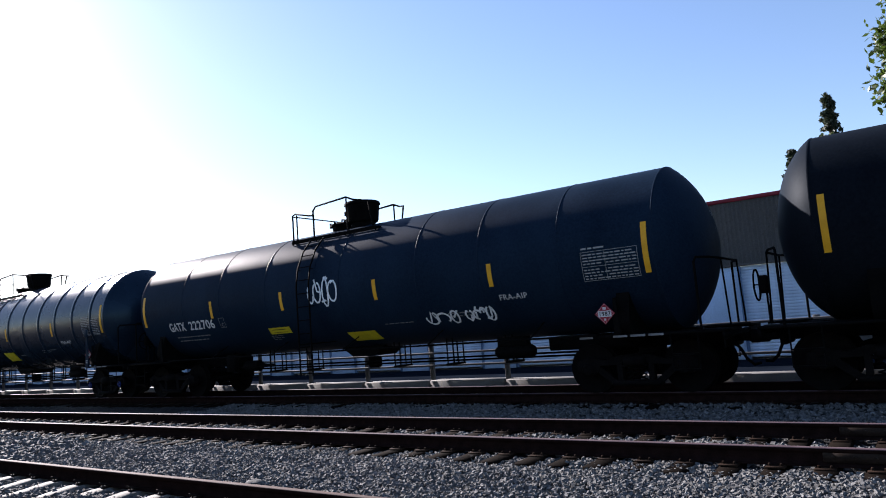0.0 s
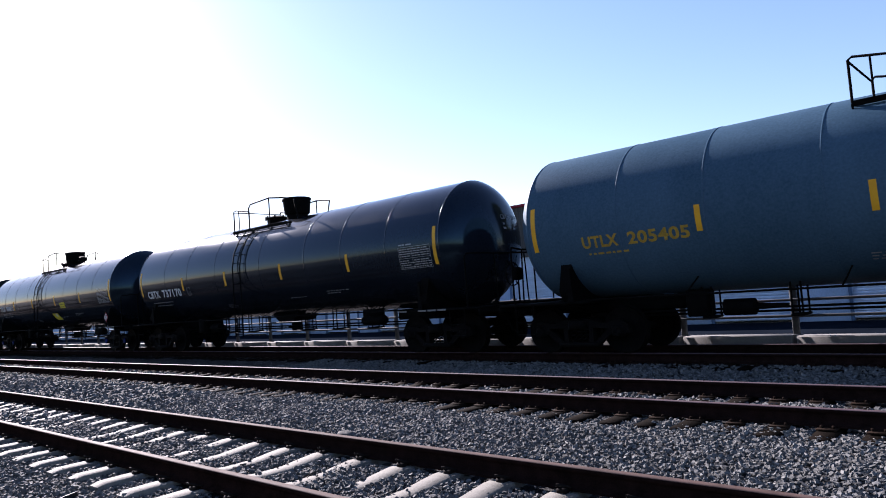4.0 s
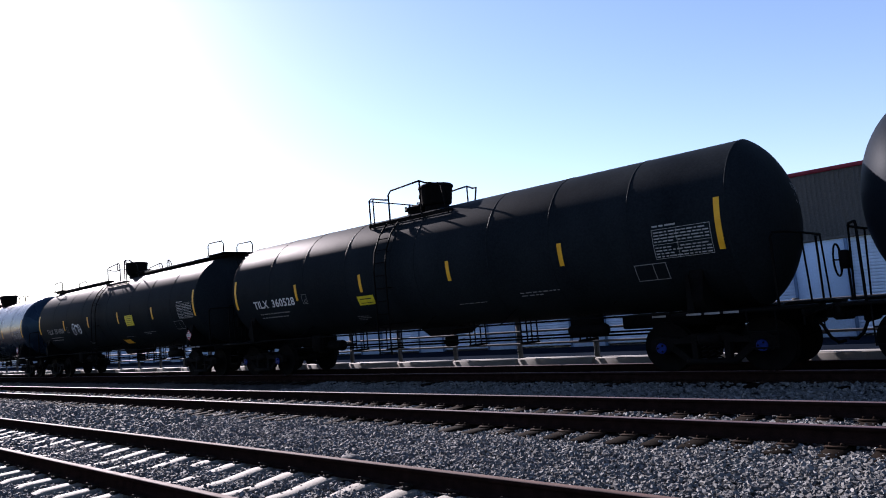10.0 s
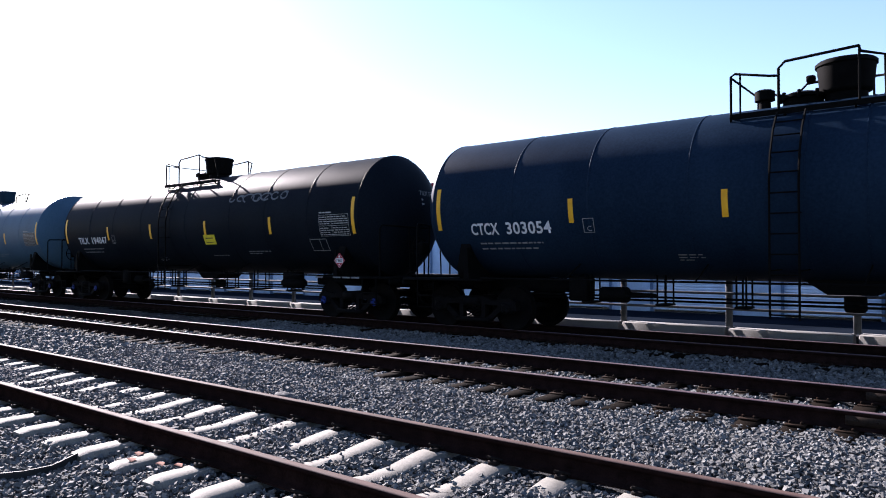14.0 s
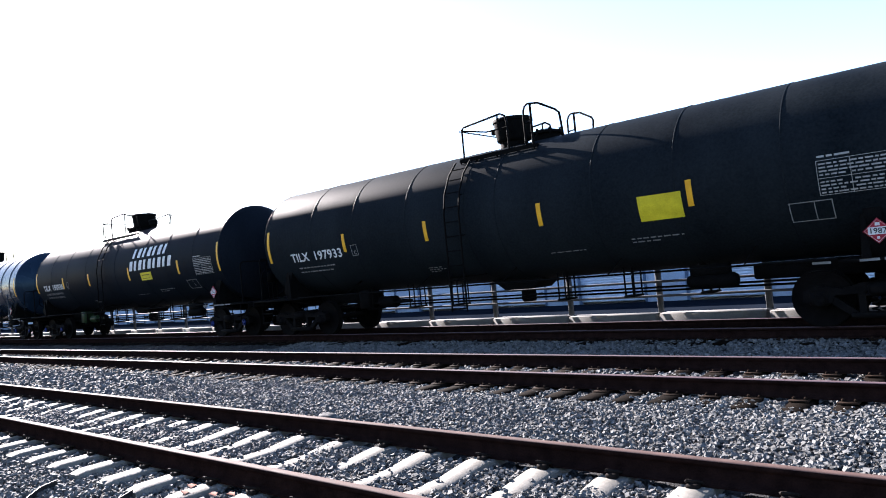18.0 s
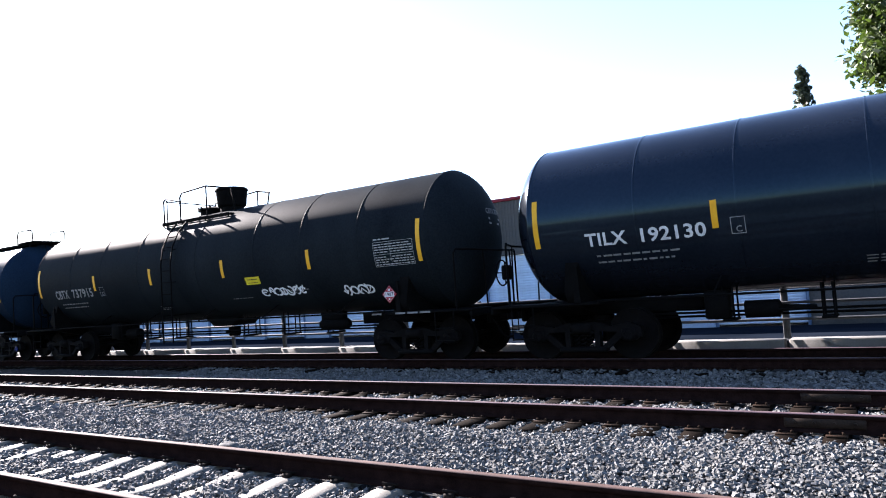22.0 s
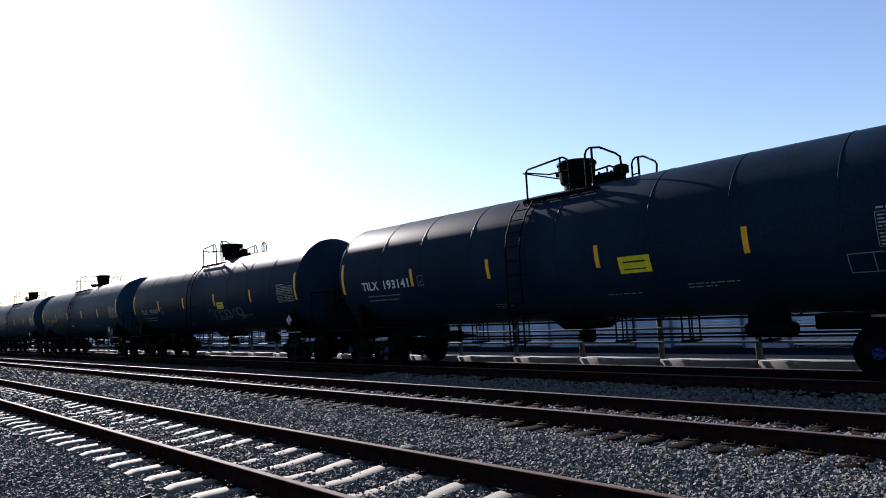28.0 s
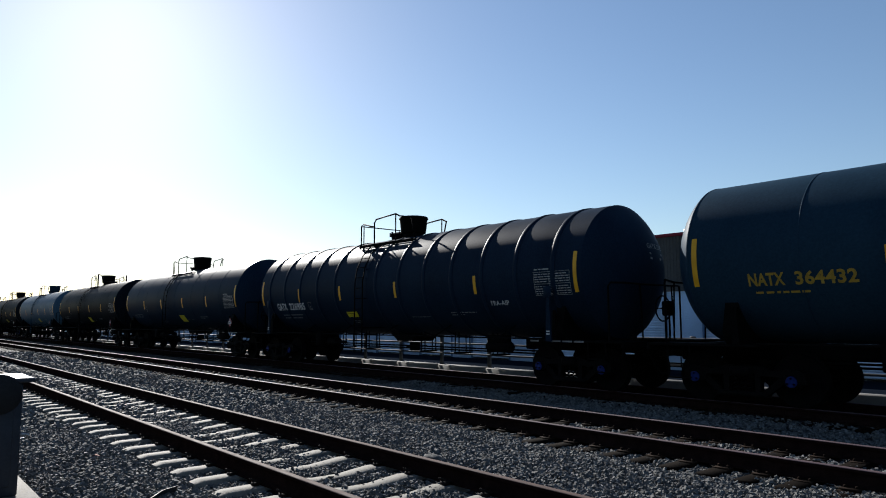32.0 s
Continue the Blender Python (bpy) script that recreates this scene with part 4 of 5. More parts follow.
def placard(car, x, z):
    """A red diamond hazard placard in its holder."""
    y = -1.47 if z < 1.7 else -1.56
    h = part("placard", shared("placard", lambda: Shape().slab([(0, -0.19), (0.19, 0), (0, 0.19), (-0.19, 0)], -0.006, 0.006).mesh("placard", RED)), None, car,
             "red diamond hazard placard", pose(x, y, z))
    part("placard_band", shared("placard_band", lambda: Shape().box(-0.125, 0.125, -0.012, -0.0065, -0.055, 0.055).mesh("placard_band", WHITE)), None, h)
    part("placard_number", shared("placard_number", number_mesh), None, h)
    part("placard_border", shared("placard_border", lambda: Shape().tube([(0, -0.008, -0.17), (0.17, -0.008, 0), (0, -0.008, 0.17), (-0.17, -0.008, 0), (0, -0.008, -0.17)], 0.0028, 4).box(
        -0.03, 0.03, -0.012, -0.007, 0.075, 0.12).box(-0.018, 0.018, -0.012, -0.007, -0.12, -0.085).mesh("placard_border", WHITE)), None, h)


def number_mesh():
    cu = bpy.data.curves.new("words", "FONT")
    cu.body, cu.size, cu.align_x, cu.offset = "1987", 0.115, "CENTER", 0.002
    cu.resolution_u = 2
    ob = new("words", cu)
    bpy.context.view_layer.update()
    me = bpy.data.meshes.new_from_object(ob.evaluated_get(bpy.context.evaluated_depsgraph_get()))
    bpy.data.objects.remove(ob)
    me.transform(pose(0, -0.0135, -0.04, 90, 0, 0))
    me.materials.clear()
    me.materials.append(INK)
    return me


def data_panel_mesh(mat):
    """A stencilled table of small print: ruled lines and short bars."""
    s, rnd = Shape(), random.Random(8)

    def bar(u0, u1, v0, v1):
        flank_rect(s, u0, u1, v0, v1, 6.42, 2.08, 0.009)
    for v in (0.0, 0.26, 0.53):
        bar(0, 1.06, v, v + 0.008)
    for u in (0, 0.45, 1.052):
        bar(u, u + 0.008, 0, 0.535)
    for i in range(9):
        v = 0.03 + i * 0.055
        if i == 4:
            continue
        u = 0.03
        while u < 1.0:
            w = rnd.uniform(0.04, 0.13)
            if not (0.43 < u + w < 0.48) and u + w < 1.04:
                bar(u, u + w, v, v + 0.023)
            u += w + rnd.uniform(0.015, 0.03)
    u = 0.02
    for w in (0.1, 0.08, 0.2):
        bar(u, u + w, 0.58, 0.61)
        u += w + 0.03
    return s.mesh("data_panel", mat)


def stripe_mesh(h):
    return patch(0.10, h, -0.05, 2.12 if h > 0.6 else 2.18).mesh("reflective_stripe", YELLOW)


# offset, paint, mark, number, ink, bands (0 plain, 1 ribbed), handrail, valve, long walkway, decals and tags
# decals: (kind, x, z, w, h)
def car_list():
    big, small = ("lemon", 1.15, 1.62, 0.62, 0.40), ("notice", -1.9, 1.66, 0.55, 0.20)
    return {
        -1: ("black", "", "", WHITE, 0, 0, 0, 0, []),
        0: ("navy", "GATX", "222706", WHITE, 0, 0, 0, 0, [("notice", -2.43, 1.62, 0.76, 0.2), ("lemon", 0.15, 1.3, 0.85, 0.36), ("tag", -0.72, 2.15, 0.95, 0.72, 4), ("tag", 2.66, 1.52, 0.8, 0.36, 3), ("tag", 3.65, 1.52, 0.65, 0.38, 4), ("aip", 4.55)]),
        1: ("sheen", "GATX", "228963", WHITE, 1, 0, 0, 0, [("lemon", 0.35, 1.46, 0.72, 0.42), small, ("aip", 4.88)]),
        2: ("grey", "UTLX", "212384", GOLD, 0, 0, 1, 0, [("notice", -1.35, 1.8, 0.3, 0.16)]),
        3: ("grey", "UTLX", "205405", GOLD, 0, 0, 1, 0, [("notice", 0.3, 2.02, 0.42, 0.16)]),
        4: ("gloss", "CBTX", "737170", WHITE, 0, 0, 0, 0, []),
        5: ("gloss", "TILX", "193853", WHITE, 0, 0, 3, 0, [("lemon", 0.6, 1.52, 0.62, 0.4), ("notice", 2.0, 2.05, 0.6, 0.26)]),
        6: ("dusty", "CBTX", "737994", DIM_WHITE, 0, 1, 0, 0, []),
        7: ("black", "TILX", "360571", WHITE, 0, 0, 0, 0, [small, ("orange", 0.55, 1.42, 0.72, 0.42)]),
        8: ("black", "TILX", "360472", WHITE, 0, 0, 0, 0, [("notice", -2.1, 1.62, 0.62, 0.26), ("frame", 5.95, 1.72)]),
        9: ("dusty", "TILX", "360528", WHITE, 0, 0, 0, 0, [("notice", -1.9, 1.85, 0.62, 0.26), ("frame", 5.95, 1.72)]),
        10: ("dusty", "TILX", "351800", DIM_WHITE, 0, 1, 0, 1, [("lemon", 2.1, 2.05, 0.66, 0.42), ("orange", 0.9, 1.36, 0.6, 0.26), ("tag", -3.5, 1.9, 0.95, 0.6, 3), ("frame", 5.95, 1.72)]),
        11: ("sheen", "CBTX", "736870", WHITE, 0, 0, 0, 0, [("thermal", -3.2, 2.25), ("notice", 2.4, 1.7, 0.5, 0.2)]),
        12: ("navy", "CTCX", "303054", WHITE, 0, 0, 2, 0, [("lemon", 0.78, 1.48, 0.7, 0.42), ("notice", 4.38, 1.93, 0.46, 0.18)]),
        13: ("black", "TILX", "194047", WHITE, 0, 0, 0, 0, [("notice", 1.3, 1.95, 0.55, 0.3), ("frame", 5.95, 1.72), ("dimtag", 2.5, 3.1, 2.6, 0.25, 7)]),
        14: ("grey", "NATX", "364056", GOLD, 0, 0, 2, 0, [("notice", -1.3, 1.68, 0.35, 0.14), ("goldbars", 0.9, 1.72)]),
        15: ("gloss", "SIOX", "31175", WHITE, 0, 1, 0, 1, [("lemon", 2.0, 2.05, 0.75, 0.42), ("frame", 5.95, 1.72)]),
        16: ("dusty", "TILX", "197933", WHITE, 0, 1, 0, 0, [("lemon", 3.5, 2.02, 0.8, 0.46), ("frame", 5.95, 1.72)]),
        17: ("black", "TILX", "193936", WHITE, 0, 0, 1, 0, [("brand", 1.55, 2.5), ("notice", 2.33, 2.12, 0.76, 0.28), ("frame", 5.22, 1.66)]),
        18: ("sheen", "GATX", "226948", WHITE, 1, 0, 0, 0, [("lemon", -0.25, 1.3, 1.0, 0.62), ("notice", -2.3, 1.5, 0.8, 0.26), ("aip", 5.35, 2.42), ("dimtag", -0.55, 2.1, 0.6, 0.7, 3), ("dimtag", 1.3, 1.7, 1.6, 0.4, 4)]),
        19: ("gloss", "TILX", "192130", WHITE, 0, 0, 1, 0, [("lemon", 0.7, 1.55, 0.62, 0.4), ("lemon", 2.1, 2.02, 0.66, 0.4), ("cyan", 2.9, 1.75, 1.2, 0.55, 4), ("frame", 5.95, 1.72)]),
        20: ("dusty", "CBTX", "737915", DIM_WHITE, 0, 0, 0, 0, [("notice", 2.2, 1.95, 0.5, 0.2), ("tag", 2.6, 1.62, 1.5, 0.26, 7), ("tag", 5.2, 1.5, 0.9, 0.34, 4)]),
        21: ("navy", "TILX", "352037", WHITE, 0, 0, 0, 1, [("lemon", 1.85, 2.05, 0.66, 0.48), ("dimtag", -2.1, 1.62, 2.2, 0.62, 6), ("frame", 5.95, 1.72)]),
        22: ("slate", "GATX", "224924", WHITE, 0, 0, 0, 0, [("lemon", -0.2, 1.33, 0.7, 0.5), ("notice", -1.75, 1.6, 0.42, 0.18), ("aip", 4.4)]),
        23: ("dusty", "TILX", "360458", WHITE, 0, 1, 0, 0, [("notice", 2.6, 1.82, 0.66, 0.28), ("frame", 5.95, 1.72)]),
        24: ("black", "TCBX", "301083", DIM_WHITE, 0, 0, 0, 0, [("thermal", -3.2, 2.25), ("dimtag", -4.2, 1.9, 1.8, 0.4, 5)]),
        25: ("navy", "TILX", "193141", WHITE, 0, 1, 3, 0, [("notice", 1.9, 2.02, 0.7, 0.34), ("frame", 5.95, 1.72)]),
        26: ("navy", "TILX", "190447", DIM_WHITE, 0, 1, 3, 0, [("notice", 1.6, 2.05, 0.55, 0.26), ("dimtag", 0.6, 1.6, 3.0, 0.55, 6)]),
        27: ("slate", "UTLX", "207011", GOLD, 0, 0, 1, 0, [("notice", -1.3, 1.75, 0.35, 0.16)]),
        28: ("slate", "NATX", "364432", GOLD, 0, 0, 2, 0, []),
        29: ("navy", "GATX", "226985", WHITE, 1, 0, 0, 0, [small, ("aip", 4.88)]),
        30: ("navy", "TILX", "", WHITE, 0, 0, 0, 0, [("lemon", 0.6, 1.52, 0.62, 0.4)]),
    }


STYLE = {"slate": "dark slate", "sheen": "shiny blue-black", "black": "black", "dusty": "dusty black", "gloss": "glossy black", "navy": "blue-black", "grey": "slate-grey"}


# mark: start, end, foot and height of the letters on the flank
MARKS = {"GATX": (-6.5, -4.45, 1.93, 0.25), "TILX": (-6.68, -4.6, 2.08, 0.23), "CBTX": (-7.2, -4.66, 2.03, 0.27), "TCBX": (-7.45, -5.02, 2.14, 0.25),
         "NATX": (-6.65, -4.9, 2.10, 0.21), "UTLX": (-6.55, -4.4, 2.10, 0.22), "CTCX": (-6.8, -4.9, 2.01, 0.24), "SIOX": (-7.0, -5.0, 2.0, 0.23)}


def lettered(car, n, mark, number, ink):
    x, x1, z, size = MARKS.get(mark, MARKS["TILX"])
    if n in (1, 18):
        z -= 0.13
    if n == 1:
        x1 += 0.3
    if n == 18:
        x, x1 = x - 0.25, x1 - 0.18
    if n == 20:
        x, x1 = -6.72, -4.62
    if n in (5, 17, 25):
        z += 0.1
    if mark and number:
        w = x1 - x
        lettering(mark, size, x, z, ink, car, fit=w * 0.36, out=0.03 if n in (1, 18, 29) else 0.009, bold=0.045 if ink is GOLD else 0.03, name="reporting_mark")
        lettering(number, size, x + w * 0.45, z, ink, car, fit=w * 0.55, out=0.03 if n in (1, 18, 29) else 0.009, bold=0.045 if ink is GOLD else 0.03, name="car_number")
        if ink is not GOLD and n not in (6, 17, 24):
            lettering(mark + " " + number, 0.115, 0.05, 3.12, DIM_WHITE, car, fit=0.95, head=CREASE.get(mark, 0.45), name="head_mark")
            bars = Shape()
            for i, w in enumerate((0.72, 0.6)):
                k, zz = len(bars.v), 2.98 - 0.11 * i
                bars.v += [(TANGENT + head_x(math.hypot(a, b - ZC), CREASE.get(mark, 0.45)) + 0.012, a, b) for a, b in ((0.1, zz), (0.1 + w, zz), (0.1 + w, zz + 0.05), (0.1, zz + 0.05))]
                bars.face((k, k + 1, k + 2, k + 3))
            tagged(part("head_bars", bars, DIM_WHITE, car), kind="stuff")
    if n == 10:
        lettering(mark + " " + number, 0.26, -6.6, 3.86, DIM_WHITE, car, fit=2.0, bold=0.03, name="upper_mark")
    weights = {1: ("LD LMT 194600 LB 88250 KG", "LT WT 91400 LB 41450 KG"), 11: ("LD LMT 195700 LB 88750 KG", "LT WT 90300 LB 40950 KG"), 17: ("LD LMT 195500 LB 88700 KG", "LT WT 67500 LB 30800 KG"), 18: ("LD LMT 194600 LB 88400 KG", "LT WT 91100 LB 41300 KG")}
    if n in weights:
        for i, words in enumerate(weights[n]):
            lettering(words, 0.085, x + 0.05, z - 0.2 - 0.15 * i, DIM_WHITE, car, fit=1.75, name="weight_line")
    elif ink is GOLD:
        small_print((0.9,), x + 0.1, z - 0.14, GOLD, car, 0.06, 0.12, n + 40, "weight_line")
    else:
        small_print((1.5, 1.35), x + 0.15, z - 0.2, DIM_WHITE, car, 0.055, 0.13, n + 40, "weight_line")
    if ink is not GOLD:
        box = Shape()
        x0, z0 = -4.22, z - 0.02
        for a, b, c, d in ((0, 0.22, 0, 0.012), (0, 0.22, 0.27, 0.012), (0, 0.012, 0, 0.28), (0.21, 0.012, 0, 0.28)):
            flank_rect(box, a, a + b, c, c + d, x0, z0)
        part("plate_mark", box, DIM_WHITE, car)
        lettering("C", 0.1, x0 + 0.07, z0 + 0.03, DIM_WHITE, car, name="plate_letter")


def decals(car, n, items):
    for i, it in enumerate(items):
        kind, x = it[0], it[1]
        z = it[2] if len(it) > 2 else 0
        if kind in ("lemon", "orange", "notice"):
            mat = ORANGE if kind == "orange" else LEMON
            d = part("decal", patch(it[3], it[4], x, z, 0.03 if n in (1, 18, 29) else 0.012, slant=-0.12 if z < 1.6 and kind != "notice" else 0), mat, car, "yellow decal on the tank")
            if (kind == "notice" or z > 1.9) and n != 16:
                s = Shape()
                for v0, v1 in ((0.2, 0.27), (0.62, 0.72)) if kind == "notice" else ((0.14, 0.18), (0.32, 0.36), (0.5, 0.54), (0.68, 0.72), (0.86, 0.89)):
                    flank_rect(s, 0.15 * it[3], 0.85 * it[3], v0 * it[4], v1 * it[4], x, z, 0.033 if n in (1, 18, 29) else 0.015)
                part("decal_bars", s, INK, d)
            elif n in (5, 12, 19):
                part("decal_sheet", patch(it[3] * 0.28, it[4] * 0.4, x + it[3] * 0.5, z + it[4] * 0.4, 0.015), WHITE, d)
        elif kind in ("tag", "dimtag", "cyan"):
            mat = {"tag": SPRAY, "dimtag": DIM_SPRAY, "cyan": CYAN_SPRAY}[kind]
            for stroke in scrawl(n * 10 + i, it[5], it[4], it[3]):
                part("paint_stroke", ribbon([stroke], 0.045 if kind != "dimtag" else 0.05, x, z), mat, car, "spray-painted stroke of a scrawl")
        elif kind == "aip":
            lettering("FRA-AIP", 0.12, x, z or 1.9, WHITE, car, out=0.03 if n in (1, 18, 29) else 0.009, name="inspection_mark")
        elif kind == "thermal":
            lettering("THERMAL PROTECTION", 0.05, x, z + 0.08, DIM_WHITE, car, name="protection_mark")
            lettering("SYSTEM EQUIPPED", 0.05, x, z, DIM_WHITE, car, name="protection_mark")
        elif kind == "frame":
            s = Shape()
            for a, b, c, d in ((0, 0.62, 0, 0.015), (0, 0.62, 0.33, 0.015), (0, 0.015, 0, 0.34), (0.605, 0.015, 0, 0.34), (0.36, 0.012, 0, 0.34)):
                flank_rect(s, a, a + b, c, c + d, x, z)
            part("document_frame", s, DIM_WHITE, car)
        elif kind == "goldbars":
            small_print((0.55, 0.2, 0.75, 0.7, 0.2, 0.6), x, z + 0.35, DIM_GOLD, car, 0.04, 0.075, 5)
        elif kind == "brand":
            for row, (count, w0, v0) in enumerate(((7, 0.365, 0.44), (9, 0.345, 0.0))):
                for k in range(count):
                    u0 = (0.12 if row == 0 else 0) + k * w0
                    s = Shape()
                    flank_rect(s, u0, u0 + 0.16 + 0.06 * ((k + row) % 2), v0, v0 + 0.34, x, z, 0.007, 0.25)
                    part("emblem_block", s, WHITE, car)
    rnd = random.Random(n + 90)
    small_print((0.8,), 1.4, 1.62, DIM_WHITE, car, 0.03, 0.06, n + 1)
    small_print((1.0, 0.55), 3.2, 1.72, DIM_WHITE, car, 0.04, 0.075, n + 2)
    small_print((0.42, 0.5, 0.3), -1.9 + rnd.uniform(-0.8, 0.2), 1.56, DIM_WHITE, car, 0.035, 0.065, n + 3)
    stripe = shared("deck_stripe", lambda: Shape().box(0, 0.26, -1.428, -1.421, 1.035, 1.072).mesh("deck_stripe", DIM_WHITE))
    for k in (0, 2, 3, 4):
        part("deck_stripe", stripe, None, car, at=pose(6.2 + 0.32 * k, 0, 0))


def tank_car(n, spec):
    paint, mark, number, ink, ribbed, cut, valve, walkway, items = spec
    mat = PAINT[paint]
    look_like = "%s railway tank car with yellow stripes" % STYLE[paint]
    if walkway:
        look_like += " and a top walkway"
    elif ribbed:
        look_like += " and a ribbed jacket"
    car = tagged(new("tank_car"), look_like, "tank car", "cars of the train")
    short_tank, crease = n == 17, CREASE.get(mark, 0.45)
    part("tank", shared("tank%s%d%.2f" % (paint, short_tank, crease), lambda: tank_mesh(mat, 7.5 if short_tank else TANGENT, crease)), None, car, STYLE[paint] + " cylindrical tank with domed ends")
    seams = [-7.0 + 1.166 * k for k in range(13) if k != 5] if ribbed else [-7.76, -5.75, -4.1, -2.25, 0.35, 2.6, 4.2, 5.95, 7.76]
    band = shared("band%s%d" % (paint, ribbed), lambda: band_mesh(mat, 0.13 if ribbed else 0.03, 0.026 if ribbed else 0.007))
    if short_tank:
        seams = [max(-7.47, min(7.47, x)) for x in seams]
    for x in seams:
        part("weld_band", band, None, car, at=pose(x, 0, 0))
    underframe(car, n == 17)
    hand_brake(car)
    blue = n in (1, 2, 5, 14, 18, 21, 24, 28) or n % 4 == 1
    for k in (-1, 1):
        truck(car, TRUCK_X * k, BLUE_CAP if blue else TRUCK_IRON)
    dome_x = 0.0 if cut else 0.48 if ink is GOLD else 0.38 if mark == "CBTX" else 0.3 if ribbed else -0.1
    dome_x = {5: 0.05, 20: 0.15, 29: -0.1}.get(n, dome_x)
    top_gear(car, mat, PAINT["slate"] if paint == "grey" else BLACK_STEEL, dome_x, cut, valve)
    if ribbed:
        for k in (-1, 1):
            b = part("jacket_bracket", shared("jacket_bracket", lambda: Shape().slab([(-0.085, 1.05), (0.085, 1.05), (0.035, 2.02), (-0.035, 2.02)], -1.60, -1.56).mesh("jacket_bracket", PAINT["navy"])),
                     None, car, "slim tapered bracket with a small sign plate", pose(6.9 * k, 0, 0))
            part("sign_plate", shared("sign_plate", lambda: Shape().box(-0.11, 0.11, -1.625, -1.605, 2.03, 2.27, 0.004).mesh("sign_plate", PAINT["navy"])), None, b)
            part("reflector", shared("bracket_reflector", lambda: Shape().box(-0.05, 0.05, -1.607, -1.602, 1.2, 1.225).box(-0.05, 0.05, -1.607, -1.602, 1.26, 1.285).mesh("reflector", WHITE)), None, b)
    if walkway:
        long_walkway(car)
    if paint in ("grey", "slate") and valve == 1:
        t = Shape().lathe([(6.05, 0.0), (6.09, 0.16), (6.16, 0.22), (6.85, 0.22), (6.92, 0.16), (6.96, 0.0)], "x", (0, -1.2, 1.33), 20).box(6.3, 6.36, -1.43, -0.97, 1.08, 1.57, 0.01)
        part("air_tank", shared("air_tank", lambda: t.mesh("air_tank", PAINT["grey"])), None, car, "small grey air tank on the deck")
    tall, short = shared("stripe1", lambda: stripe_mesh(0.9)), shared("stripe0", lambda: stripe_mesh(0.46))
    end, mids = 7.62, (-4.45, -1.65, 1.42, 4.45)
    if ribbed:
        mids = (-4.76, -2.05, 0.98, 4.4)
    if mark == "UTLX":
        mids = (-4.22, -1.6, 1.42, 4.45)
    if n == 17:
        end, mids = 7.42, (-4.54, -2.02, 1.42, 4.96)
    for side in (0, 180):
        for x in (-end, end):
            part("reflective_stripe", tall, None, car, at=pose(x, 0, 0, 0, 0, side))
        for x in mids:
            part("reflective_stripe", short, None, car, at=pose(x if not side else -x, 0, 0, 0, 0, side))
    print_mat = PANEL_DIM if ink is GOLD else PANEL_WHITE
    part("data_panel", shared("data" + print_mat.name, lambda: data_panel_mesh(print_mat)), None, car, "table of small white print", pose(-0.44 if short_tank else 0, 0, 0))
    if ink is GOLD:
        part("panel_backing", shared("panel_back", lambda: patch(1.06, 0.54, 6.42, 2.08, 0.005).mesh("panel_backing", PANEL_INK)), None, car, "black panel behind the print")
    if n % 5 != 4 or n < 0:
        placard(car, {"grey": 6.36, "slate": 6.36}.get(paint, 6.95 if short_tank else 7.12 if mark in ("TILX", "SIOX") else 6.75), 1.47)
    lettered(car, n, mark, number, ink)
    decals(car, n, items)
    return car


FIRST, LAST, PITCH, SPEED, START = -1, 37, 18.0, 16.13, -11.27
# how far each car stands ahead of an even spacing, as couplings and lengths differ a little
OFFSET = {-1: -0.3, 0: -0.28, 3: 0.33, 4: 0.3, 5: 0.05, 6: 0.1, 7: 0.05, 9: 0.05, 12: -0.22, 13: -0.1, 14: -0.08, 10: 0.06, 15: -0.05, 16: 0.12, 17: 0.4, 18: 0.45, 19: 0.5,
          20: 0.57, 21: 0.5, 22: 0.37, 23: 0.36, 24: 0.28, 25: 0.05, 27: -0.05, 28: -0.05, 29: -0.1}
CARS = {}


def train():
    cars = car_list()
    for n in range(FIRST, LAST + 1):
        spec = cars.get(n)
        if spec is None:
            spec = (("navy", "black", "grey", "dusty", "gloss")[n % 5], "", "", WHITE, 0, n % 2, 0, 0, [("lemon", 0.6, 1.52, 0.62, 0.4)])
        CARS[n] = tank_car(n, spec)


# ---- trees and small things ----
def leaf_cloud(name, points, size, mat, parent, seed):
    """Many small leaves set round the given clump centres (x, y, z, radius, count)."""
    rng = np.random.default_rng(seed)
    parts = []
    for x, y, z, r, count in points:
        d = rng.normal(size=(count, 3))
        d /= np.linalg.norm(d, axis=1)[:, None]
        rad = r * np.abs(rng.normal(0.58, 0.27, count))
        parts.append(np.array([x, y, z]) + d * rad[:, None] * np.array([1, 1, 0.85]))
    c = np.concatenate(parts)
    n = len(c)
    a, b = rng.normal(size=(n, 3)), rng.normal(size=(n, 3))
    a /= np.linalg.norm(a, axis=1)[:, None]
    b -= a * (a * b).sum(1)[:, None]
    b /= np.linalg.norm(b, axis=1)[:, None]
    s = size * rng.uniform(0.6, 1.3, n)[:, None]
    v = np.stack([c - a * s, c + b * s * 0.45, c + a * s, c - b * s * 0.45], 1).reshape(-1, 3)
    me = bpy.data.meshes.new(name)
    me.vertices.add(4 * n)
    me.vertices.foreach_set("co", v.ravel())
    me.loops.add(4 * n)
    me.loops.foreach_set("vertex_index", np.arange(4 * n))
    me.polygons.add(n)
    me.polygons.foreach_set("loop_start", np.arange(n) * 4)
    me.polygons.foreach_set("use_smooth", np.zeros(n, bool))
    me.update(calc_edges=True)
    me.materials.append(mat)
    return part(name, me, None, parent)


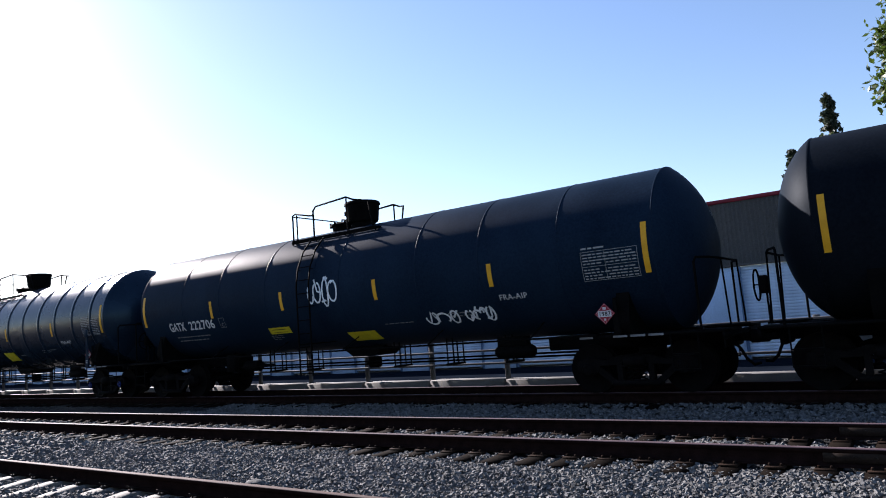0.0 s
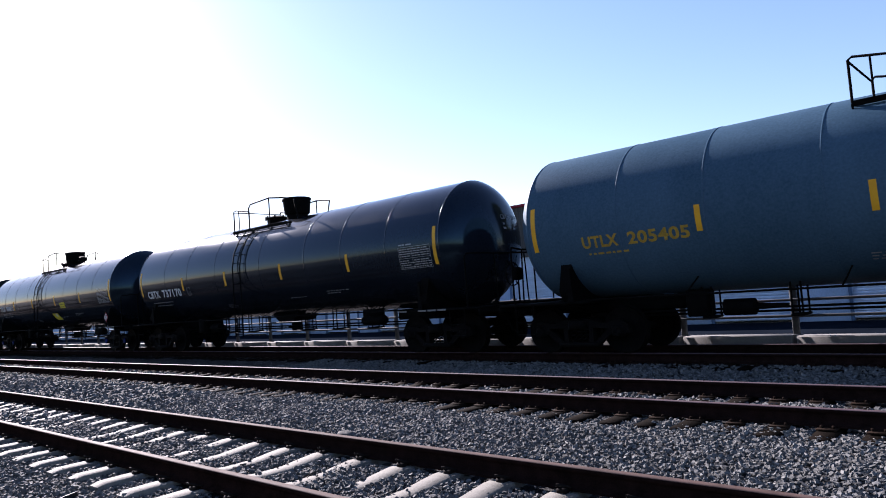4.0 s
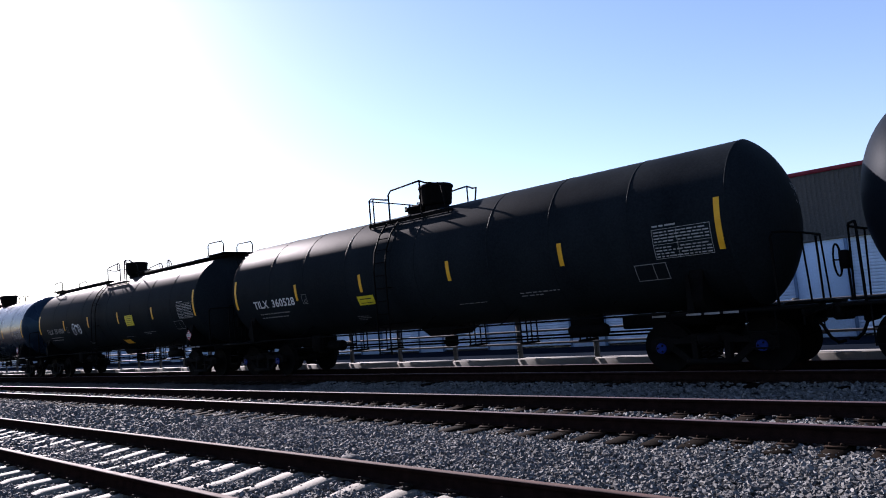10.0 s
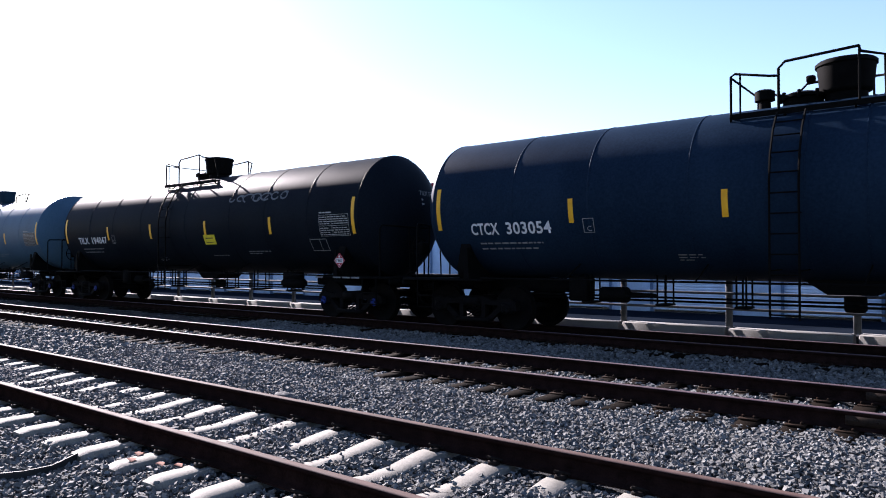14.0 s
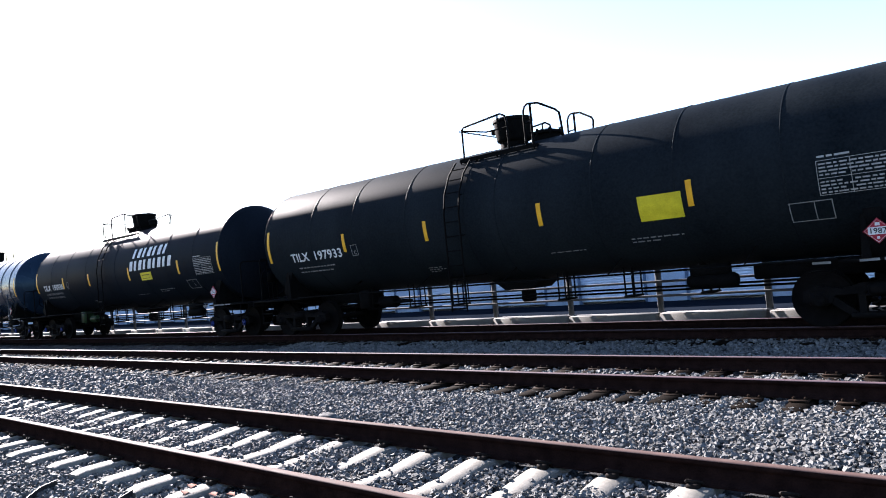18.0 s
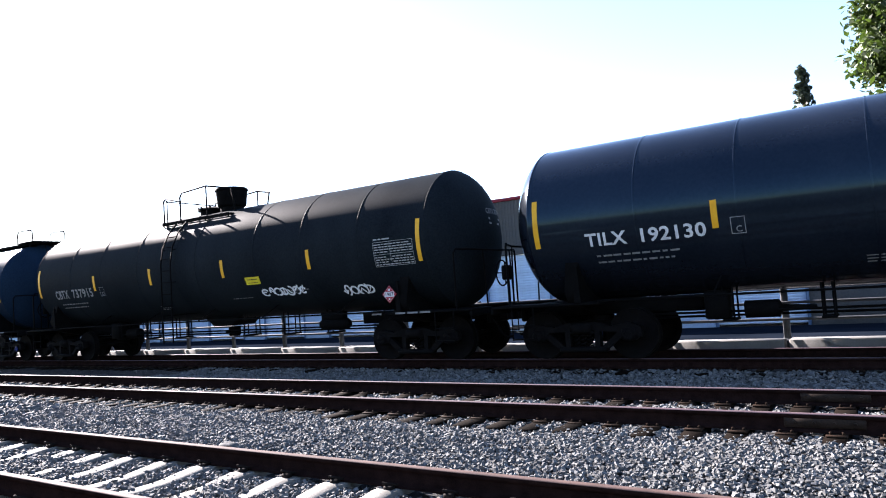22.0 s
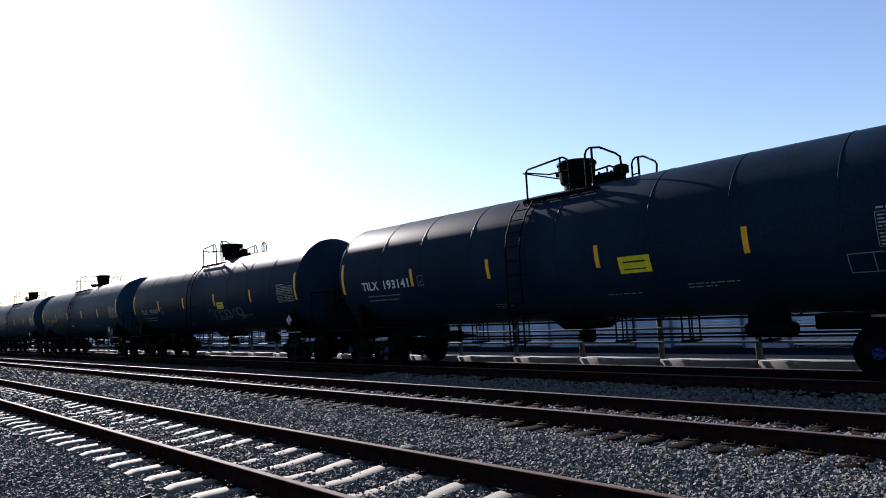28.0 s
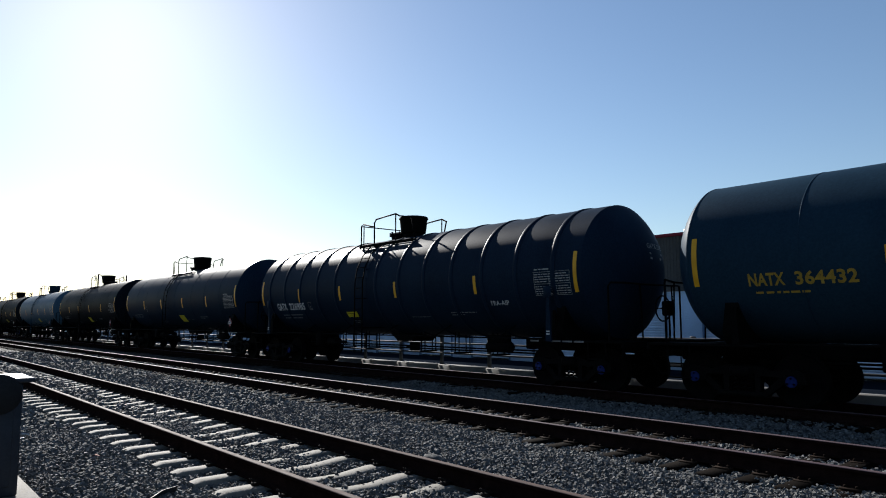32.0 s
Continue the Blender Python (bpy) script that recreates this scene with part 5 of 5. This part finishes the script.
def trunk(tree, h, r, limbs):
    s = Shape()
    pts = [(0.1 * math.sin(k), 0.1 * math.cos(1.3 * k), -0.3 + h * k / 6) for k in range(7)]
    for k in range(6):
        s.tube([pts[k], pts[k + 1]], r * (1 - 0.13 * k), 9)
    part("trunk", s, BARK, tree)
    for p, q in limbs:
        m = tuple((a + b) / 2 + o for a, b, o in zip(p, q, (0.2, -0.1, 0.3)))
        l = Shape().tube([p, m], r * 0.4, 7).tube([m, q], r * 0.22, 6)
        part("limb", l, BARK, tree)


def broadleaf(x, y, h, spread, seed, label, count=26, leaf=0.16, low=0.38):
    tree = tagged(new("tree"), label, "tree", "trees behind the warehouse")
    tree.matrix_basis = pose(x, y, -0.4)
    rnd = random.Random(seed)
    clumps, limbs = [], []
    for k in range(count):
        w, up = rnd.uniform(0, 6.28), rnd.uniform(low, 1.0)
        rad = spread * math.sqrt(max(0.05 if low > 0.3 or up > 0.6 else 0.7, 1 - ((up - 0.62) / 0.42) ** 2)) * rnd.uniform(0.45, 1.0)
        c = (rad * math.cos(w), rad * math.sin(w), h * up)
        clumps.append((*c, (rnd.uniform(0.16, 0.3) if low > 0.3 else rnd.uniform(0.2, 0.36)) * spread, 560))
        if k % 3 == 0:
            limbs.append(((0, 0, h * rnd.uniform(0.3, 0.55)), c))
    trunk(tree, h * 0.75, h * 0.022, limbs)
    leaf_cloud("crown", clumps, leaf, LEAF, tree, seed)
    return tree


def conifer(x, y, h, spread, seed, label):
    tree = tagged(new("tree"), label, "tree", "trees behind the warehouse")
    tree.matrix_basis = pose(x, y, -0.4)
    rnd = random.Random(seed)
    clumps, limbs = [], []
    for k in range(300):
        up = 0.25 + 0.75 * k / 300
        w, rad = rnd.uniform(0, 6.28), spread * (1.04 - up) ** 0.75 * rnd.uniform(0.35, 1.15)
        c = (rad * math.cos(w), rad * math.sin(w), h * up + rnd.uniform(-0.3, 0.3))
        clumps.append((*c, spread * (0.10 + 0.2 * (1 - up)) * rnd.uniform(0.6, 1.3), 70))
        if k % 24 == 0:
            limbs.append(((0, 0, h * up - 0.4), c))
    trunk(tree, h * 0.95, h * 0.016, limbs)
    leaf_cloud("crown", clumps, 0.15, NEEDLE, tree, seed)
    return tree


def trees():
    broadleaf(4.5, 40, 20.5, 5.2, 4, "tall sunlit broadleaf tree behind the warehouse", 230, 0.19, 0.1)
    conifer(-4.7, 60, 17.2, 2.0, 7, "tall narrow dark cypress behind the warehouse")
    conifer(-7.3, 58, 12.9, 1.9, 9, "dark cypress behind the warehouse")
    broadleaf(-3.4, 52, 12.2, 2.7, 12, "rounded green tree behind the warehouse", 70)
    h = tagged(new("hedge"), "clipped green hedge beside the warehouse", "hedge")
    h.matrix_basis = pose(4.5, 29, -0.1)
    leaf_cloud("foliage", [(k * 0.45 - 3.2, 0, 0.45, 0.5, 260) for k in range(16)], 0.07, HEDGE_LEAF, h, 21)
    part("stem", Shape().box(-3.3, 3.6, -0.12, 0.12, -0.1, 0.5, 0.05), BARK, h)


def signal_box():
    slab = Shape().box(-10.6, -6.2, -0.6, 1.46, -0.75, -0.22, 0.03)
    tagged(part("concrete_slab", slab, CONCRETE), "pale concrete foundation slab at the trackside", "slab", kind="structure")
    b = tagged(new("signal_cabinet"), "grey steel trackside cabinet with a flanged lid on a concrete slab", "cabinet")
    part("body", Shape().box(-8.75, -8.05, 0.55, 1.27, -0.22, 0.88, 0.015), GREY_BOX, b)
    part("lid", Shape().box(-8.82, -7.98, 0.48, 1.36, 0.88, 0.925, 0.01), GREY_BOX, b, "overhanging lid")
    part("door", Shape().box(-8.049, -8.03, 0.62, 1.20, -0.12, 0.80, 0.008), GREY_BOX, b)
    part("hasp", Shape().tube([(-8.3, 1.27, 0.28), (-8.3, 1.36, 0.30), (-8.2, 1.36, 0.34), (-8.2, 1.27, 0.36)], 0.012, 6), GALV, b)
    part("lamp_hood", Shape().lathe([(0, 0.17), (0.03, 0.19), (0.22, 0.19), (0.25, 0.15), (0.26, 0.0)], "x", (-8.03, 1.04, 0.79), 20), BLACK_PLASTIC, b, "round black lamp hood")


def landmarks():
    s, rnd = Shape(), random.Random(2)
    s.lathe([(-0.05, 0.0), (-0.045, 0.13), (0.0, 0.17), (0.03, 0.14), (0.045, 0.06), (0.048, 0.0)], "z", n=9, smooth=False)
    s.v = [(x * 0.95 + rnd.uniform(-0.03, 0.03), y * 0.6 + rnd.uniform(-0.03, 0.03), z + rnd.uniform(-0.015, 0.012)) for x, y, z in s.v]
    tagged(part("rock", s, STONE, at=pose(-6.82, 5.52, -0.2)), "flat grey rock on the ballast", "rock")
    leaf = Shape()
    leaf.v = [(-0.06, 0, 0), (0, 0.04, 0.02), (0.06, 0, 0.01), (0, -0.04, 0.03), (0, 0, 0.035)]
    for a, b in ((0, 1), (1, 2), (2, 3), (3, 0)):
        leaf.face((a, b, 4))
    rust = material("rust_brown_scrap", (0.16, 0.05, 0.03), 0.85, 0, 0.3, 14, 60, 0.2, 0.004)
    me = leaf.mesh("dry_leaf", rust)
    for x, y in ((-5.72, 3.08), (-5.6, 2.95), (-5.3, 3.03), (-5.15, 3.1), (-9.6, 2.35)):
        tagged(part("dry_leaf", me, None, at=pose(x, y, -0.2, 0, 0, 70 * x)), "brown dry leaf lying on the ballast", "leaf", "dry leaves")
    way = [(-7.32, 2.57), (-7.25, 2.41), (-7.05, 2.23), (-6.76, 2.09), (-6.51, 2.04), (-6.31, 2.06), (-6.14, 2.16), (-6.02, 2.29), (-6.03, 2.50), (-6.18, 2.77)]
    s = Shape()
    for k, (x, y) in enumerate(way):
        a, b = way[max(k - 1, 0)], way[min(k + 1, len(way) - 1)]
        d = math.hypot(b[0] - a[0], b[1] - a[1])
        px, py = (b[1] - a[1]) / d * 0.004, -(b[0] - a[0]) / d * 0.004
        z = bed_height(x, y) - 0.01
        s.v += [(x - px, y - py, z), (x + px, y + py, z), (x + px * 2, y + py * 2, z + 0.085), (x - px, y - py, z + 0.085)]
        if k:
            for c in range(4):
                s.face((4 * k - 4 + c, 4 * k + c, 4 * k + (c + 1) % 4, 4 * k - 4 + (c + 1) % 4), True)
    s.face((0, 1, 2, 3))
    s.face((4 * k + 3, 4 * k + 2, 4 * k + 1, 4 * k))
    tagged(part("strap", s, BLACK_PLASTIC), "curled black strap lying on edge in the ballast", "strap")


def ballast_stones():
    rng = np.random.default_rng(11)
    zones = [(-13, 2.2, 4.95, 7.7, 1700, 0.0136), (-13, 1.2, 1.3, 4.72, 1450, 0.0136), (-14, 3.0, 7.92, 9.2, 800, 0.0175), (-16, 4.0, 9.42, 12.3, 480, 0.019),
             (-30, -13, 1.2, 9.2, 200, 0.027), (-46, -30, 1.0, 9.2, 50, 0.045)]
    cs, sz = [], []
    for x0, x1, y0, y1, dens, size in zones:
        n = int((x1 - x0) * (y1 - y0) * dens)
        c = np.stack([rng.uniform(x0, x1, n), rng.uniform(y0, y1, n), np.zeros(n)], 1)
        keep = np.ones(n, bool)
        for r in RAILS:
            keep &= np.abs(c[:, 1] - r) > 0.085
        phase = np.abs((c[:, 0] + 4.99 + 0.306) % 0.612 - 0.306)
        on_tie = (phase < 0.12) & (np.abs(c[:, 1] - N_TRACK) < 1.3)
        patches = np.sin(1.9 * c[:, 0] + 2.7 * c[:, 1]) + np.sin(4.1 * c[:, 0] - 1.3) + 0.8 * np.sin(7.3 * c[:, 0] + 5 * c[:, 1])
        heaped = (np.abs(c[:, 1] - N_TRACK) < 0.6) & (patches > np.where(c[:, 0] > -7.5, 1.1, 0.4))
        keep &= ~(on_tie & (rng.uniform(size=n) > np.where(heaped, 0.75, 0.03)))
        on_top = on_tie
        phase = np.abs((c[:, 0] - 3.86 + WOOD_STEP / 2) % WOOD_STEP - WOOD_STEP / 2)
        keep &= ~((phase < 0.118) & (np.abs(c[:, 1] - M_TRACK) > HALF - 0.25) & (np.abs(c[:, 1] - M_TRACK) < HALF + 0.2 + 0.25 * rng.uniform(size=n)))
        c, on_top = c[keep], on_top[keep]
        c[:, 2] = bed_height(c[:, 0], c[:, 1]) + rng.uniform(-0.012, 0.028, len(c))
        c[:, 2] = np.where(on_top, np.maximum(c[:, 2], -0.212), c[:, 2])
        cs.append(c)
        sz.append(size * rng.uniform(0.5, 1.6, len(c)))
    c, sz = np.concatenate(cs), np.concatenate(sz)
    n = len(c)
    cube = np.array([[(i & 1) * 2 - 1, (i >> 1 & 1) * 2 - 1, (i >> 2 & 1) * 2 - 1] for i in range(8)], float)
    v = cube[None] * rng.uniform(0.62, 1.0, (n, 8, 1)) + rng.normal(0, 0.12, (n, 8, 3))
    w0 = rng.uniform(0, math.pi, n)
    v *= np.stack([rng.uniform(0.85, 1.5, n), rng.uniform(0.7, 1.1, n), rng.uniform(0.55, 0.9, n)], 1)[:, None] * sz[:, None, None]
    q = np.stack([np.cos(w0), rng.normal(0, 0.22, n), rng.normal(0, 0.22, n), np.sin(w0)], 1)
    q /= np.linalg.norm(q, axis=1)[:, None]
    w, x, y, z = q.T
    m = np.stack([1 - 2 * (y * y + z * z), 2 * (x * y - z * w), 2 * (x * z + y * w), 2 * (x * y + z * w), 1 - 2 * (x * x + z * z), 2 * (y * z - x * w),
                  2 * (x * z - y * w), 2 * (y * z + x * w), 1 - 2 * (x * x + y * y)], 1).reshape(n, 3, 3)
    v = np.einsum("nij,nkj->nki", m, v) + c[:, None]
    quads = np.array([(0, 2, 3, 1), (4, 5, 7, 6), (0, 1, 5, 4), (2, 6, 7, 3), (0, 4, 6, 2), (1, 3, 7, 5)])
    idx = (quads[None] + 8 * np.arange(n)[:, None, None]).ravel()
    me = bpy.data.meshes.new("ballast_stones")
    me.vertices.add(8 * n)
    me.vertices.foreach_set("co", v.ravel())
    me.loops.add(len(idx))
    me.loops.foreach_set("vertex_index", idx)
    me.polygons.add(6 * n)
    me.polygons.foreach_set("loop_start", np.arange(6 * n) * 4)
    me.polygons.foreach_set("use_smooth", np.zeros(6 * n, bool))
    me.update(calc_edges=True)
    me.materials.append(STONE)
    tagged(part("ballast_stones", me, None), "loose crushed grey ballast stones between the rails", "ballast", kind="stuff")


ground_and_ballast()
tracks()
kerb_and_pavement()
warehouse()
train()
trees()
signal_box()
landmarks()
ballast_stones()


# ---- what moves ----
def motions():
    """The train rolls by at an even speed; its wheels turn with it."""
    times = [0, 0.1, 0.3] + list(range(1, 32)) + [31.7, 31.9, 32]
    for n, car in CARS.items():
        x0 = START - PITCH * n + OFFSET.get(n, 0.0)
        walk(car, [(t, pose(x0 + SPEED * t, F_TRACK, 0)) for t in times])
    turn = math.degrees(SPEED / WHEEL_R)
    for k, sets in WHEELSETS.items():
        walk(sets[0], [(f / FPS, pose(0.89 * k, 0, WHEEL_R, 0, (turn * f / FPS) % 360, 0)) for f in range(32 * FPS + 1)])
        keys = sets[0].animation_data
        for w in sets[1:]:
            w.rotation_mode = "QUATERNION"
            w.animation_data_create()
            w.animation_data.action = keys.action
            w.animation_data.action_slot = keys.action_slot


motions()
